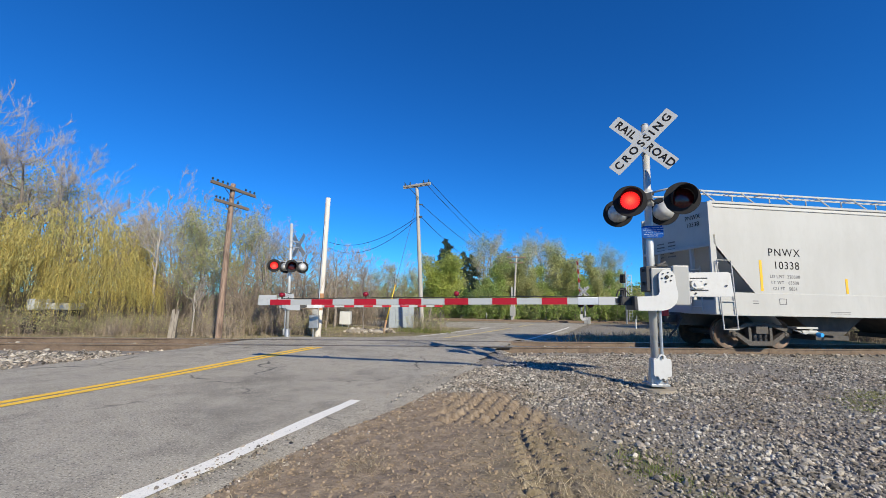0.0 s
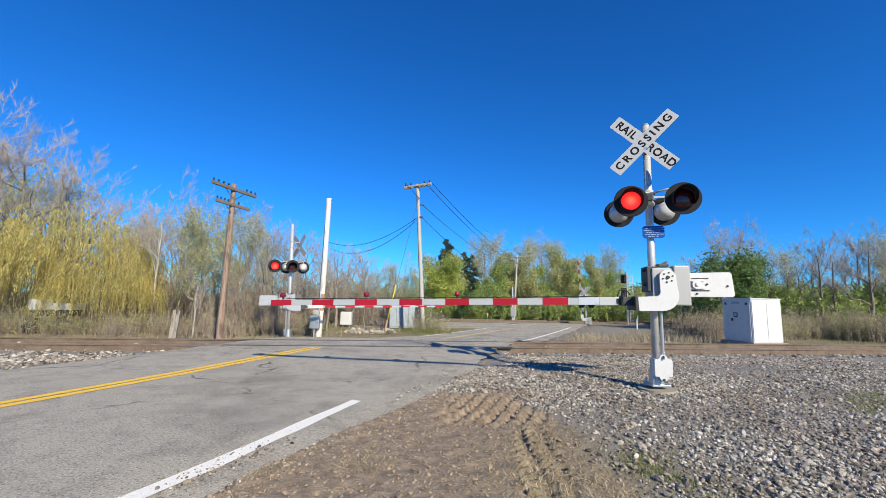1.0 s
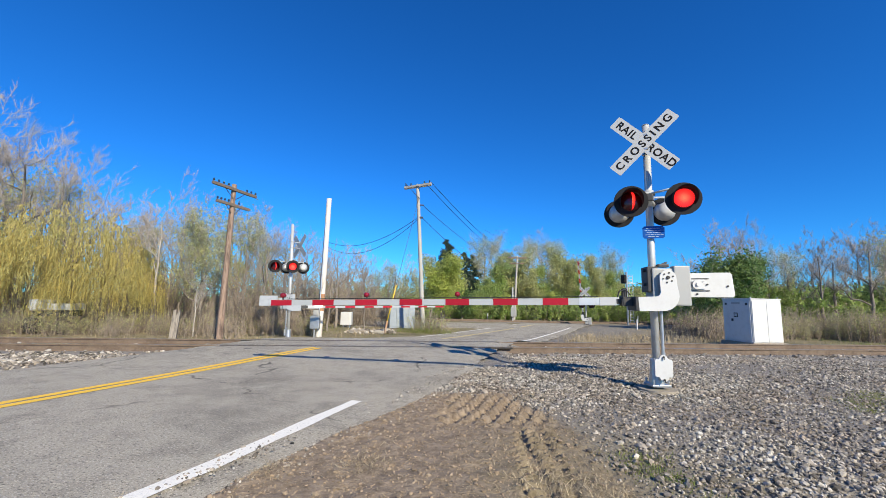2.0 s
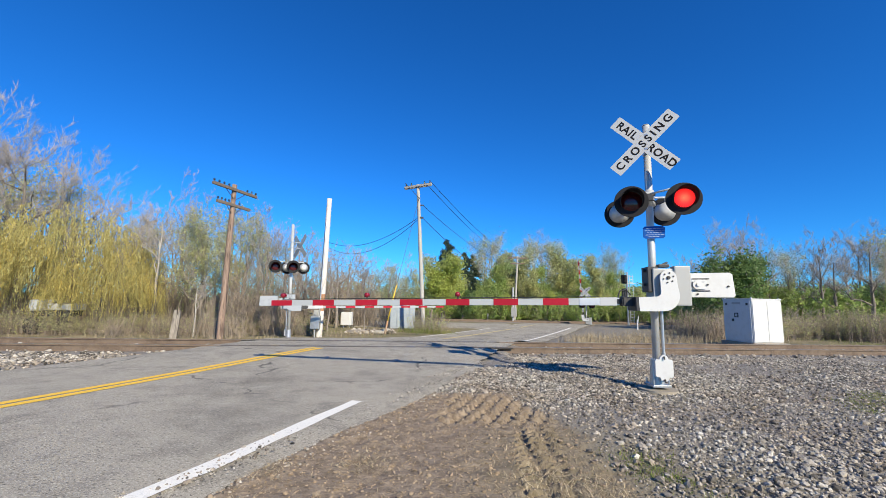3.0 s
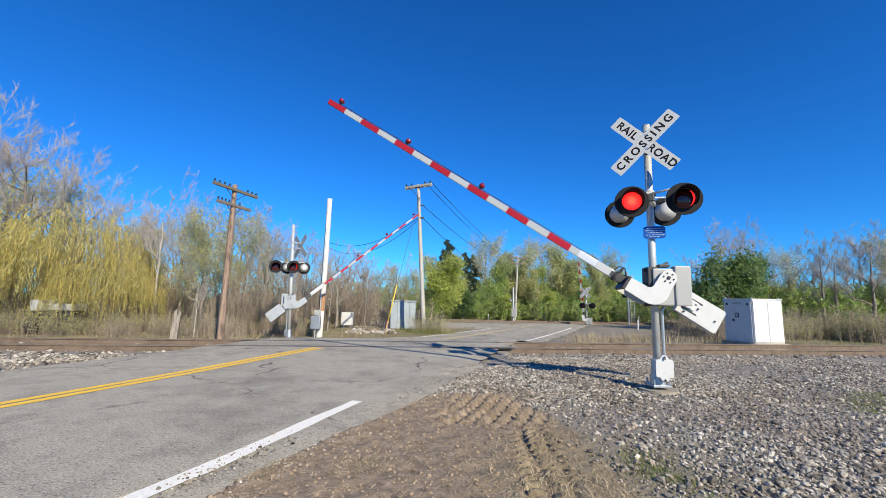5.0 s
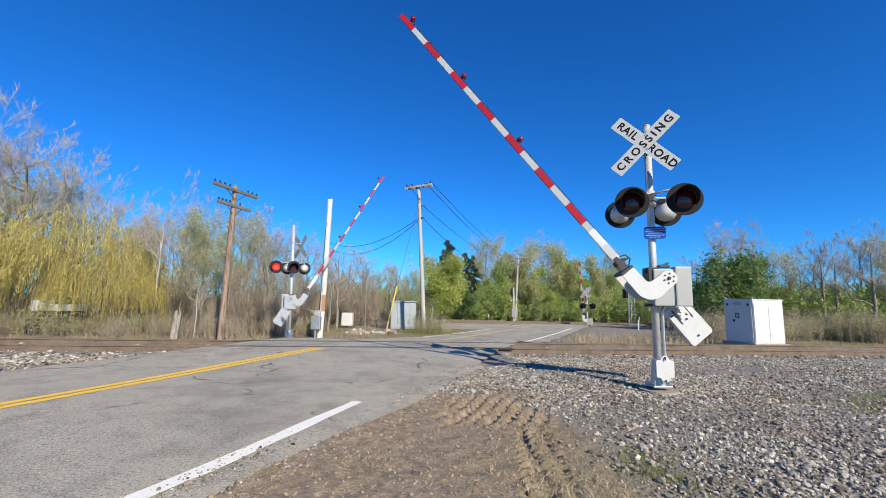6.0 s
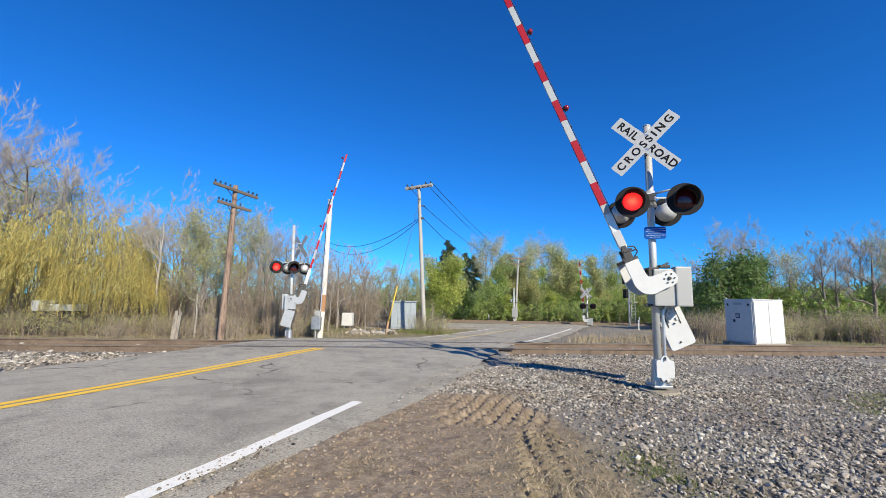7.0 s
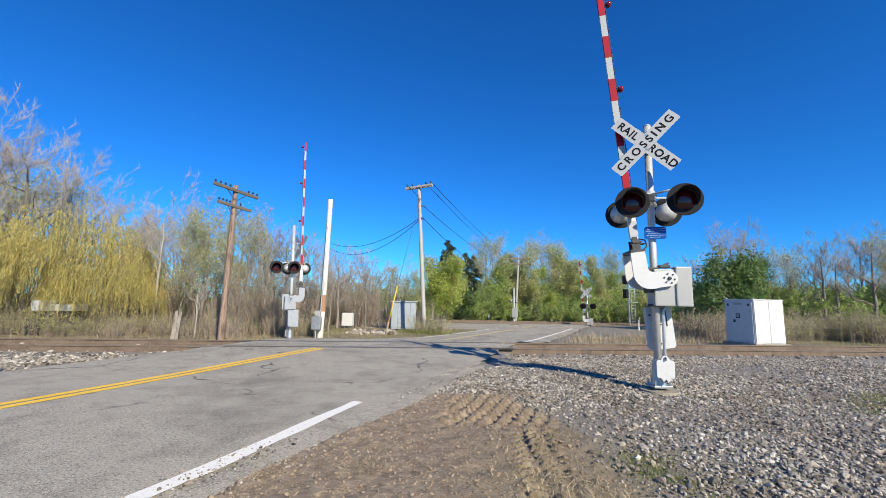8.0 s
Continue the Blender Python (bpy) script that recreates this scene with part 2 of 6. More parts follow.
def soil():
    """Ground: gravelly soil, with bare dirt and grass where the vertex groups of colour say so."""
    m = material("soil and fine gravel", (0.225, 0.20, 0.165), 0.95, 0,
                 [((0.17, 0.15, 0.13), 2.2, 0.42, 0.62, 0.7), ((0.42, 0.41, 0.39), 45, 0.52, 0.66, 0.8), ((0.09, 0.08, 0.07), 60, 0.55, 0.68, 0.8)],
                 bump=0.9, bump_scale=45)
    n, l = m.node_tree.nodes, m.node_tree.links
    b = n["Principled BSDF"]
    at = n.new("ShaderNodeAttribute")
    at.attribute_name = "cover"
    sep = n.new("ShaderNodeSeparateColor")
    l.new(at.outputs["Color"], sep.inputs[0])
    co = n.new("ShaderNodeTexCoord")
    out = b.inputs["Base Color"].links[0].from_socket
    for channel, dark, light, size in ((0, (0.15, 0.11, 0.073), (0.32, 0.25, 0.175), 9.0), (1, (0.13, 0.12, 0.055), (0.26, 0.21, 0.12), 1.2)):
        t = n.new("ShaderNodeTexNoise")
        t.inputs["Scale"].default_value, t.inputs["Detail"].default_value, t.inputs["Roughness"].default_value = size, 8, 0.7
        l.new(co.outputs["Object"], t.inputs["Vector"])
        cr = n.new("ShaderNodeMapRange")
        cr.inputs["From Min"].default_value, cr.inputs["From Max"].default_value = 0.36, 0.64
        l.new(t.outputs["Fac"], cr.inputs["Value"])
        c = n.new("ShaderNodeMix")
        c.data_type = "RGBA"
        l.new(cr.outputs[0], c.inputs[0])
        c.inputs[6].default_value, c.inputs[7].default_value = (*dark, 1), (*light, 1)
        mix = n.new("ShaderNodeMix")
        mix.data_type = "RGBA"
        l.new(sep.outputs[channel], mix.inputs[0])
        l.new(out, mix.inputs[6])
        l.new(c.outputs[2], mix.inputs[7])
        out = mix.outputs[2]
    l.new(out, b.inputs["Base Color"])
    return m


SOIL = soil()


def lit_lens():
    """A glowing signal lens: pale orange at its middle, red at its rim, with radial ribs."""
    m = bpy.data.materials.new("lit red lens")
    m.use_nodes = True
    n, l = m.node_tree.nodes, m.node_tree.links
    b = n["Principled BSDF"]
    b.inputs["Base Color"].default_value = (0.25, 0.01, 0.01, 1)
    co = n.new("ShaderNodeTexCoord")
    ln = n.new("ShaderNodeVectorMath")
    ln.operation = "LENGTH"
    l.new(co.outputs["Object"], ln.inputs[0])
    ramp = n.new("ShaderNodeValToRGB")
    e = ramp.color_ramp.elements
    e[0].position, e[0].color = 0.0, (1.0, 0.15, 0.07, 1)
    e[1].position, e[1].color = 1.0, (0.55, 0.006, 0.008, 1)
    mid = e.new(0.55)
    mid.color = (1.0, 0.035, 0.025, 1)
    r = n.new("ShaderNodeMapRange")
    r.inputs["From Max"].default_value = 0.15
    l.new(ln.outputs["Value"], r.inputs["Value"])
    l.new(r.outputs[0], ramp.inputs[0])
    g = n.new("ShaderNodeTexGradient")
    g.gradient_type = "RADIAL"
    mp = n.new("ShaderNodeMapping")
    mp.inputs["Rotation"].default_value = (radians(90), 0, 0)
    l.new(co.outputs["Object"], mp.inputs["Vector"])
    l.new(mp.outputs[0], g.inputs["Vector"])
    mu = n.new("ShaderNodeMath")
    mu.operation = "MULTIPLY"
    mu.inputs[1].default_value = math.tau * 26
    l.new(g.outputs["Fac"], mu.inputs[0])
    si = n.new("ShaderNodeMath")
    si.operation = "SINE"
    l.new(mu.outputs[0], si.inputs[0])
    r2 = n.new("ShaderNodeMapRange")
    r2.inputs["From Min"].default_value, r2.inputs["From Max"].default_value = -1, 1
    r2.inputs["To Min"].default_value, r2.inputs["To Max"].default_value = 0.55, 1.9
    l.new(si.outputs[0], r2.inputs["Value"])
    l.new(ramp.outputs[0], b.inputs["Emission Color"])
    l.new(r2.outputs[0], b.inputs["Emission Strength"])
    return m


LIT = lit_lens()


# ------------------------------------------------------------------ mesh helpers
def part(name, bm, mat, parent=None, label="", smooth=False):
    """Links a bmesh as one mesh object under a thing or a part."""
    me = bpy.data.meshes.new(name)
    bmesh.ops.recalc_face_normals(bm, faces=bm.faces)
    bm.to_mesh(me)
    bm.free()
    me.materials.append(mat)
    if smooth:
        for p in me.polygons:
            p.use_smooth = True
    ob = new(name, me)
    ob.parent = parent
    return tagged(ob, label)


def raw(name, verts, faces, mat, parent=None, smooth=False):
    me = bpy.data.meshes.new(name)
    me.from_pydata([tuple(v) for v in verts] if not isinstance(verts, np.ndarray) else verts.tolist(), [],
                   faces if not isinstance(faces, np.ndarray) else faces.tolist())
    me.materials.append(mat)
    if smooth:
        me.polygons.foreach_set("use_smooth", [True] * len(me.polygons))
    ob = new(name, me)
    ob.parent = parent
    return ob


def thing(name, m, label, category, group="", kind=""):
    ob = new(name)
    ob.empty_display_size = 0.2
    ob.matrix_basis = m
    return tagged(ob, label, category, group, kind)


def box(bm, centre, size, bevel=0.0, turn=None):
    m = Matrix.Translation(centre) @ (turn or Matrix()) @ Matrix.Diagonal((*size, 1))
    got = bmesh.ops.create_cube(bm, size=1, matrix=m)
    if bevel:
        edges = {e for v in got["verts"] for e in v.link_edges}
        bmesh.ops.bevel(bm, geom=list(edges), offset=bevel, segments=2, affect="EDGES", profile=0.6)
    return bm


def tube(bm, a, b, ra, rb=None, seg=12):
    a, b = Vector(a), Vector(b)
    d = b - a
    m = Matrix.Translation((a + b) / 2) @ d.to_track_quat("Z", "Y").to_matrix().to_4x4()
    bmesh.ops.create_cone(bm, cap_ends=True, segments=seg, radius1=ra, radius2=ra if rb is None else rb, depth=d.length, matrix=m)
    return bm


def pipe(bm, points, r, seg=8):
    for a, b in zip(points, points[1:]):
        tube(bm, a, b, r, r, seg)
    return bm


def plate(bm, outline, y0, y1, bevel=0.0):
    """An outline in x, z drawn out from y0 to y1."""
    front = [bm.verts.new((x, y0, z)) for x, z in outline]
    face = bm.faces.new(front)
    got = bmesh.ops.extrude_face_region(bm, geom=[face])
    moved = [g for g in got["geom"] if isinstance(g, bmesh.types.BMVert)]
    bmesh.ops.translate(bm, verts=moved, vec=(0, y1 - y0, 0))
    if bevel:
        bmesh.ops.bevel(bm, geom=[e for e in bm.edges], offset=bevel, segments=1, affect="EDGES")
    return bm


def arc(cx, cz, r, a0, a1, n):
    return [(cx + r * math.cos(radians(a0 + (a1 - a0) * i / n)), cz + r * math.sin(radians(a0 + (a1 - a0) * i / n))) for i in range(n + 1)]


def lathe(bm, profile, seg=24):
    """Turns (y, r) pairs about the y axis."""
    rings = [[bm.verts.new((r * math.cos(math.tau * i / seg), y, r * math.sin(math.tau * i / seg))) for i in range(seg)] for y, r in profile]
    for p, q in zip(rings, rings[1:]):
        for i in range(seg):
            j = (i + 1) % seg
            bm.faces.new((p[i], p[j], q[j], q[i]))
    return bm


def text_mesh(body, size, spacing=1.0, depth=0.001, bold=0.0):
    c = bpy.data.curves.new("letters", "FONT")
    c.body, c.size, c.extrude, c.space_character, c.offset = body, size, depth, spacing, bold
    c.align_x, c.align_y = "CENTER", "CENTER"
    ob = bpy.data.objects.new("letters", c)
    scene.collection.objects.link(ob)
    me = bpy.data.meshes.new_from_object(ob.evaluated_get(bpy.context.evaluated_depsgraph_get()))
    bpy.data.objects.remove(ob)
    return me


def letters(name, body, size, m, mat, parent, spacing=1.0, stroke=0.0):
    """Writing as a mesh; its own x runs along the line, its y up; m stands it in place."""
    me = text_mesh(body, size, spacing, bold=stroke)
    me.materials.clear()
    me.materials.append(mat)
    ob = new(name, me)
    ob.parent = parent
    ob.matrix_basis = m
    return ob


FACE = Matrix.Rotation(radians(90), 4, "X")

# ------------------------------------------------------------------ lie of the land
TRACK_ANGLE = 7.1
P0 = np.array((2.5, 11.8))
TU = np.array((math.cos(radians(TRACK_ANGLE)), math.sin(radians(TRACK_ANGLE))))
TN = np.array((-TU[1], TU[0]))
ROAD = np.array([(-16.6, -28.0), (-7.0, -0.3), (-5.11, 4.9), (-3.12, 10.9), (-1.1, 16.0), (1.6, 21.0), (5.0, 28.0), (9.2, 37.0), (15.0, 47.0), (24.0, 58.0)])


def on_track(u, v, z=0.0):
    p = P0 + u * TU + v * TN
    return Vector((p[0], p[1], z))


def track_uv(x, y):
    dx, dy = x - P0[0], y - P0[1]
    return dx * TU[0] + dy * TU[1], dx * TN[0] + dy * TN[1]


def step(a, b, t):
    s = np.clip((t - a) / (b - a), 0, 1)
    return s * s * (3 - 2 * s)


def road_offset(x, y):
    """Signed distance from the road's middle line (right positive)."""
    best, off = np.full(np.shape(x), 1e9), np.zeros(np.shape(x))
    for a, b in zip(ROAD, ROAD[1:]):
        d = b - a
        ln = np.hypot(*d)
        t = np.clip(((x - a[0]) * d[0] + (y - a[1]) * d[1]) / ln ** 2, 0, 1)
        px, py = x - a[0] - t * d[0], y - a[1] - t * d[1]
        dist = np.hypot(px, py)
        side = (px * d[1] - py * d[0]) / ln
        hit = dist < best
        best = np.where(hit, dist, best)
        off = np.where(hit, np.sign(side) * dist, off)
    return off


def far_level(v):
    return -0.38 - 0.0105 * np.clip(v - 6.0, 0, 70)


def road_level(v):
    return 0.035 * step(-4.5, -0.6, v) + (far_level(v) - 0.02) * step(1.9, 6.5, v)


def road_right(v):
    return 3.95 + 0.35 * step(-8.0, -5.2, v) + 0.75 * np.exp(-((v + 2.0) / 1.1) ** 2) - 0.35 * step(3, 7, v)


def road_left(v):
    return 3.7 - 0.9 * np.exp(-((v + 2.5) / 4.0) ** 2) - 1.9 * step(4.0, 8.0, v)


def bumps(x, y, f, seed=0.0):
    """A smooth random field, cheap enough for whole arrays."""
    s = np.zeros(np.shape(x))
    rng = np.random.RandomState(int(seed * 10) + 7)
    for k in range(14):
        a, ph, g = rng.uniform(0, math.tau), rng.uniform(0, math.tau), f * rng.uniform(0.5, 1.9)
        s = s + np.sin((x * math.cos(a) + y * math.sin(a)) * g + ph)
    return s / 5.3


def dirt_cover(x, y):
    """Where bare dirt lies beside the road, 0 to 1."""
    edge = bumps(x, y, 2.5, 1) * 0.22 + bumps(x, y, 9, 2) * 0.07
    right = 1.55 - 0.10 * (y - 3)
    inside = np.minimum(np.minimum(x + 1.75 - 0.36 * (y - 3.2), right - x), (6.25 - y) * 0.8) + edge
    return step(-0.12, 0.22, inside) * step(-1.6, 1.4, y + 0.5 * x + 0.8 * bumps(x, y, 1.3, 15))


def ground_level(x, y):
    u, v = track_uv(x, y)
    z = -0.13 * step(-3.4, -0.9, v) + (far_level(v) + 0.13) * step(2.4, 6.0, v)
    off = road_offset(x, y)
    inside = step(-0.25, 0.0, np.minimum(road_right(v) - 0.08 - off, off + road_left(v) - 0.08))
    dirt = dirt_cover(x, y)
    z = z + 0.022 * bumps(x, y, 1.6, 3) * step(8.5, 3.0, v * 0 + np.abs(v + 6)) + dirt * (0.009 * bumps(x, y, 14, 4) + 0.005 * bumps(x, y, 41, 5))
    # tread marks of a wide tyre in the soft dirt
    across = x - 0.95 - 0.15 * (y - 4.0)
    tread = step(0.24, 0.17, np.abs(across)) * step(4.5, 4.2, y) * dirt
    lug = np.clip(3 * np.sin(math.tau * (y + 0.6 * np.abs(across + 0.05)) / 0.125), 0, 1) * np.clip(3 * np.sin(math.tau * (across + 0.12 * y) / 0.2) + 1.6, 0, 1)
    z = z + tread * (0.055 * lug - 0.03) * (0.8 + 0.3 * bumps(x, y, 6, 18))
    bend = x - 0.72 - 0.2 * (y - 5.2) + 0.1 * bumps(x, y, 3, 16)
    patch = step(0.80, 0.62, np.abs(bend)) * step(4.35, 4.7, y) * step(6.1, 5.85, y) * dirt
    lug = np.clip(3 * np.sin(math.tau * (y + 0.30 * bend + 0.03 * bumps(x, y, 3, 19)) / 0.17), 0, 1) * np.clip(3 * np.sin(math.tau * (bend - 0.35 * y) / 0.21) + 1.4, 0, 1)
    z = z + patch * (0.055 * lug - 0.02 + 0.008 * bumps(x, y, 30, 17))
    z = z + 0.25 * step(5, 14, np.abs(v - 9) - 4) * bumps(x, y, 0.25, 6) * step(8, 20, v)
    return z * (1 - inside) + inside * (road_level(v) - 0.09)


def spread(lo, hi, start, grow, limit):
    """Grid lines from lo to hi at an even step, then wider and wider to the limit."""
    mid = list(np.arange(lo, hi, start))
    a, s = [lo], start
    while a[-1] > -limit:
        s *= grow
        a.append(a[-1] - s)
    b, s = [mid[-1]], start
    while b[-1] < limit:
        s *= grow
        b.append(b[-1] + s)
    return np.array(a[:0:-1] + mid + b[1:])


def build_ground():
    xs, ys = spread(-1.8, 2.6, 0.022, 1.06, 1500), spread(2.4, 6.6, 0.022, 1.06, 1500)
    gx, gy = np.meshgrid(xs, ys)
    gz = ground_level(gx, gy)
    nx, ny = len(xs), len(ys)
    idx = np.arange(nx * ny).reshape(ny, nx)
    faces = np.stack([idx[:-1, :-1], idx[:-1, 1:], idx[1:, 1:], idx[1:, :-1]], -1).reshape(-1, 4)
    ob = raw("ground", np.stack([gx, gy, gz], -1).reshape(-1, 3), faces, SOIL, smooth=True)
    u, v = track_uv(gx, gy)
    grass = np.clip(step(3.4, 5.5, v + 0.5 * bumps(gx, gy, 1.0, 8)) + step(0.2, 0.9, bumps(gx, gy, 0.9, 9)) * step(-4, -6, v) * 0.5 + step(-14, -22, v), 0, 1)
    lot = step(3.6, 4.2, road_offset(gx, gy)) * step(11, 6, road_offset(gx, gy) + bumps(gx, gy, 0.5, 51)) * step(3, 4, v) * step(26, 22, v)
    grass = grass * (1 - 0.85 * lot)
    col = np.stack([dirt_cover(gx, gy), grass, gx * 0, gx * 0 + 1], -1).reshape(-1)
    at = ob.data.color_attributes.new("cover", "FLOAT_COLOR", "POINT")
    at.data.foreach_set("color", col)
    return tagged(ob, "gravelly soil with bare dirt, stones and thin grass", "ground", kind="structure")


def road_points(step_len=0.25):
    pts = [ROAD[0]]
    for i in range(len(ROAD) - 1):
        p0, p1, p2, p3 = ROAD[max(i - 1, 0)], ROAD[i], ROAD[i + 1], ROAD[min(i + 2, len(ROAD) - 1)]
        n = max(2, int(np.hypot(*(p2 - p1)) / step_len))
        for k in range(1, n + 1):
            t = k / n
            pts.append(0.5 * (2 * p1 + (p2 - p0) * t + (2 * p0 - 5 * p1 + 4 * p2 - p3) * t * t + (3 * p1 - p0 - 3 * p2 + p3) * t ** 3))
    return np.array(pts)


MIDDLE = road_points()
_d = np.gradient(MIDDLE, axis=0)
_d /= np.hypot(_d[:, 0], _d[:, 1])[:, None]
MIDDLE_RIGHT = np.stack([_d[:, 1], -_d[:, 0]], -1)


def ribbon(name, left, right, rows, lift, mat, columns=2, ragged=0.0, parent=None):
    """A strip along the road from offset left to right, over the stations in rows, with a thin edge."""
    c, r = MIDDLE[rows], MIDDLE_RIGHT[rows]
    _, v0 = track_uv(c[:, 0], c[:, 1])
    le = left(v0) if callable(left) else np.full(len(c), left)
    ri = right(v0) if callable(right) else np.full(len(c), right)
    k = np.arange(len(c)) * 1.0
    ri = ri + ragged * (bumps(k, k * 0, 0.9, 11) + 0.6 * bumps(k, k * 0, 2.6, 12))
    le = le + ragged * bumps(k, k * 0, 0.9, 13)
    top = []
    for i in range(columns + 1):
        o = le + (ri - le) * i / columns
        p = c + r * o[:, None]
        _, v = track_uv(p[:, 0], p[:, 1])
        z = road_level(v) + lift
        if ragged > 0.03 and i in (0, columns):
            z = z - 0.035
        top.append(np.column_stack([p, z]))
    n = len(c)
    verts = np.concatenate(top)
    faces = [(i * n + j, (i + 1) * n + j, (i + 1) * n + j + 1, i * n + j + 1) for i in range(columns) for j in range(n - 1)]
    return raw(name, verts, faces, mat, parent, smooth=True)


def stations(y0, y1):
    k = [i for i, p in enumerate(MIDDLE) if y0 <= p[1] <= y1]
    return slice(k[0], k[-1] + 1)


def build_road():
    road = ribbon("road", lambda v: -road_left(v), road_right, slice(0, len(MIDDLE)), 0.0, ASPHALT, 14, 0.07)
    tagged(road, "worn grey asphalt road with fine cracks crossing the track", "road", kind="structure")
    for a, b, y0, y1, paint in ((-0.17, -0.032, -20, 10.75, LINE_YELLOW), (0.032, 0.17, -20, 10.75, LINE_YELLOW), (-0.11, -0.02, 18.0, 35, LINE_FADED), (0.02, 0.11, 18.0, 35, LINE_FADED)):
        tagged(ribbon("yellow_line", a, b, stations(y0, y1), 0.005, paint), "worn double yellow centre line on the asphalt", "road marking", "centre line", "structure")
    for y0, y1, w, off in ((-20, 6.75, 0.155, 3.585), (15.6, 32, 0.14, 3.2)):
        tagged(ribbon("white_line", off, off + w, stations(y0 + 0.0, y1), 0.005, LINE_WHITE, 2, 0.014), "worn white edge line on the asphalt", "road marking", "edge lines", "structure")
    tagged(ribbon("white_line", -1.45, -1.33, stations(18.5, 34), 0.005, LINE_WHITE), "worn white edge line beyond the track", "road marking", "edge lines", "structure")


def build_side_road():
    """A side road of old asphalt that meets the far road beyond the crossing."""
    xs, ys = np.linspace(-7.0, 6.2, 27), np.linspace(27.0, 35.5, 18)
    gx, gy = np.meshgrid(xs, ys)
    _, v = track_uv(gx, gy)
    gz = np.maximum(far_level(v) + 0.03, ground_level(gx, gy) + 0.02)
    gz[0], gz[-1], gz[:, 0], gz[:, -1] = gz[0] - 0.08, gz[-1] - 0.08, gz[:, 0] - 0.08, gz[:, -1] - 0.08
    idx = np.arange(gx.size).reshape(gx.shape)
    faces = np.stack([idx[:-1, :-1], idx[:-1, 1:], idx[1:, 1:], idx[1:, :-1]], -1).reshape(-1, 4)
    gy = gy + 0.12 * gx
    ob = raw("side_road", np.stack([gx, gy, gz], -1).reshape(-1, 3), faces, ASPHALT, smooth=True)
    return tagged(ob, "dark grey asphalt side road beyond the crossing", "road", kind="structure")


def rail_outline():
    return [(-0.07, -0.17), (0.07, -0.17), (0.07, -0.155), (0.012, -0.13), (0.012, -0.045), (0.036, -0.035), (0.036, -0.006), (0.028, 0.0),
            (-0.028, 0.0), (-0.036, -0.006), (-0.036, -0.035), (-0.012, -0.045), (-0.012, -0.13), (-0.07, -0.155)]


def build_track():
    m = Matrix.Translation((P0[0], P0[1], 0.04)) @ Matrix.Rotation(radians(TRACK_ANGLE), 4, "Z")
    track = thing("railway_track", m, "dusty rusted rails on dark timber ties", "railway track", kind="structure")
    for v in (0.0, 1.5):
        bm = bmesh.new()
        o = rail_outline()
        a = [bm.verts.new((-260, v + x, z)) for x, z in o]
        b = [bm.verts.new((260, v + x, z)) for x, z in o]
        for i in range(len(o)):
            j = (i + 1) % len(o)
            bm.faces.new((a[i], a[j], b[j], b[i]))
        rail = part("rail", bm, RAIL_SIDE, track)
        bm = bmesh.new()
        box(bm, (0, v, 0.0015), (520, 0.052, 0.004))
        part("rail_head", bm, RAIL_HEAD, rail, "bright worn running surface")
    bm = bmesh.new()
    box(bm, (0, 0, 0), (0.23, 2.6, 0.17), 0.01)
    me = None
    rng = random.Random(3)
    for i in range(-62, 78):
        u = i * 0.53
        if -8.2 < u < -0.2:
            continue
        if me is None:
            first = part("tie", bm, TIE, track)
            me = first.data
            ob = first
        else:
            ob = new("tie", me)
            ob.parent = track
        ob.matrix_basis = pose(u + rng.uniform(-0.02, 0.02), 0.75 + rng.uniform(-0.05, 0.05), -0.265 + rng.uniform(-0.010, 0.006), 0, 0, rng.uniform(-1, 1))
    # flangeways through the road surface
    for v in (-0.085, 0.085, 1.415, 1.585):
        bm = bmesh.new()
        box(bm, (-4.4, v, -0.018), (7.9, 0.075, 0.032), 0.005)
        part("flangeway", bm, RUBBER, track, "dark filler strip beside the rail in the road")
    return track


build_ground()
build_road()
build_side_road()
build_track()


# ------------------------------------------------------------------ crossing signals
LAMPS = {}


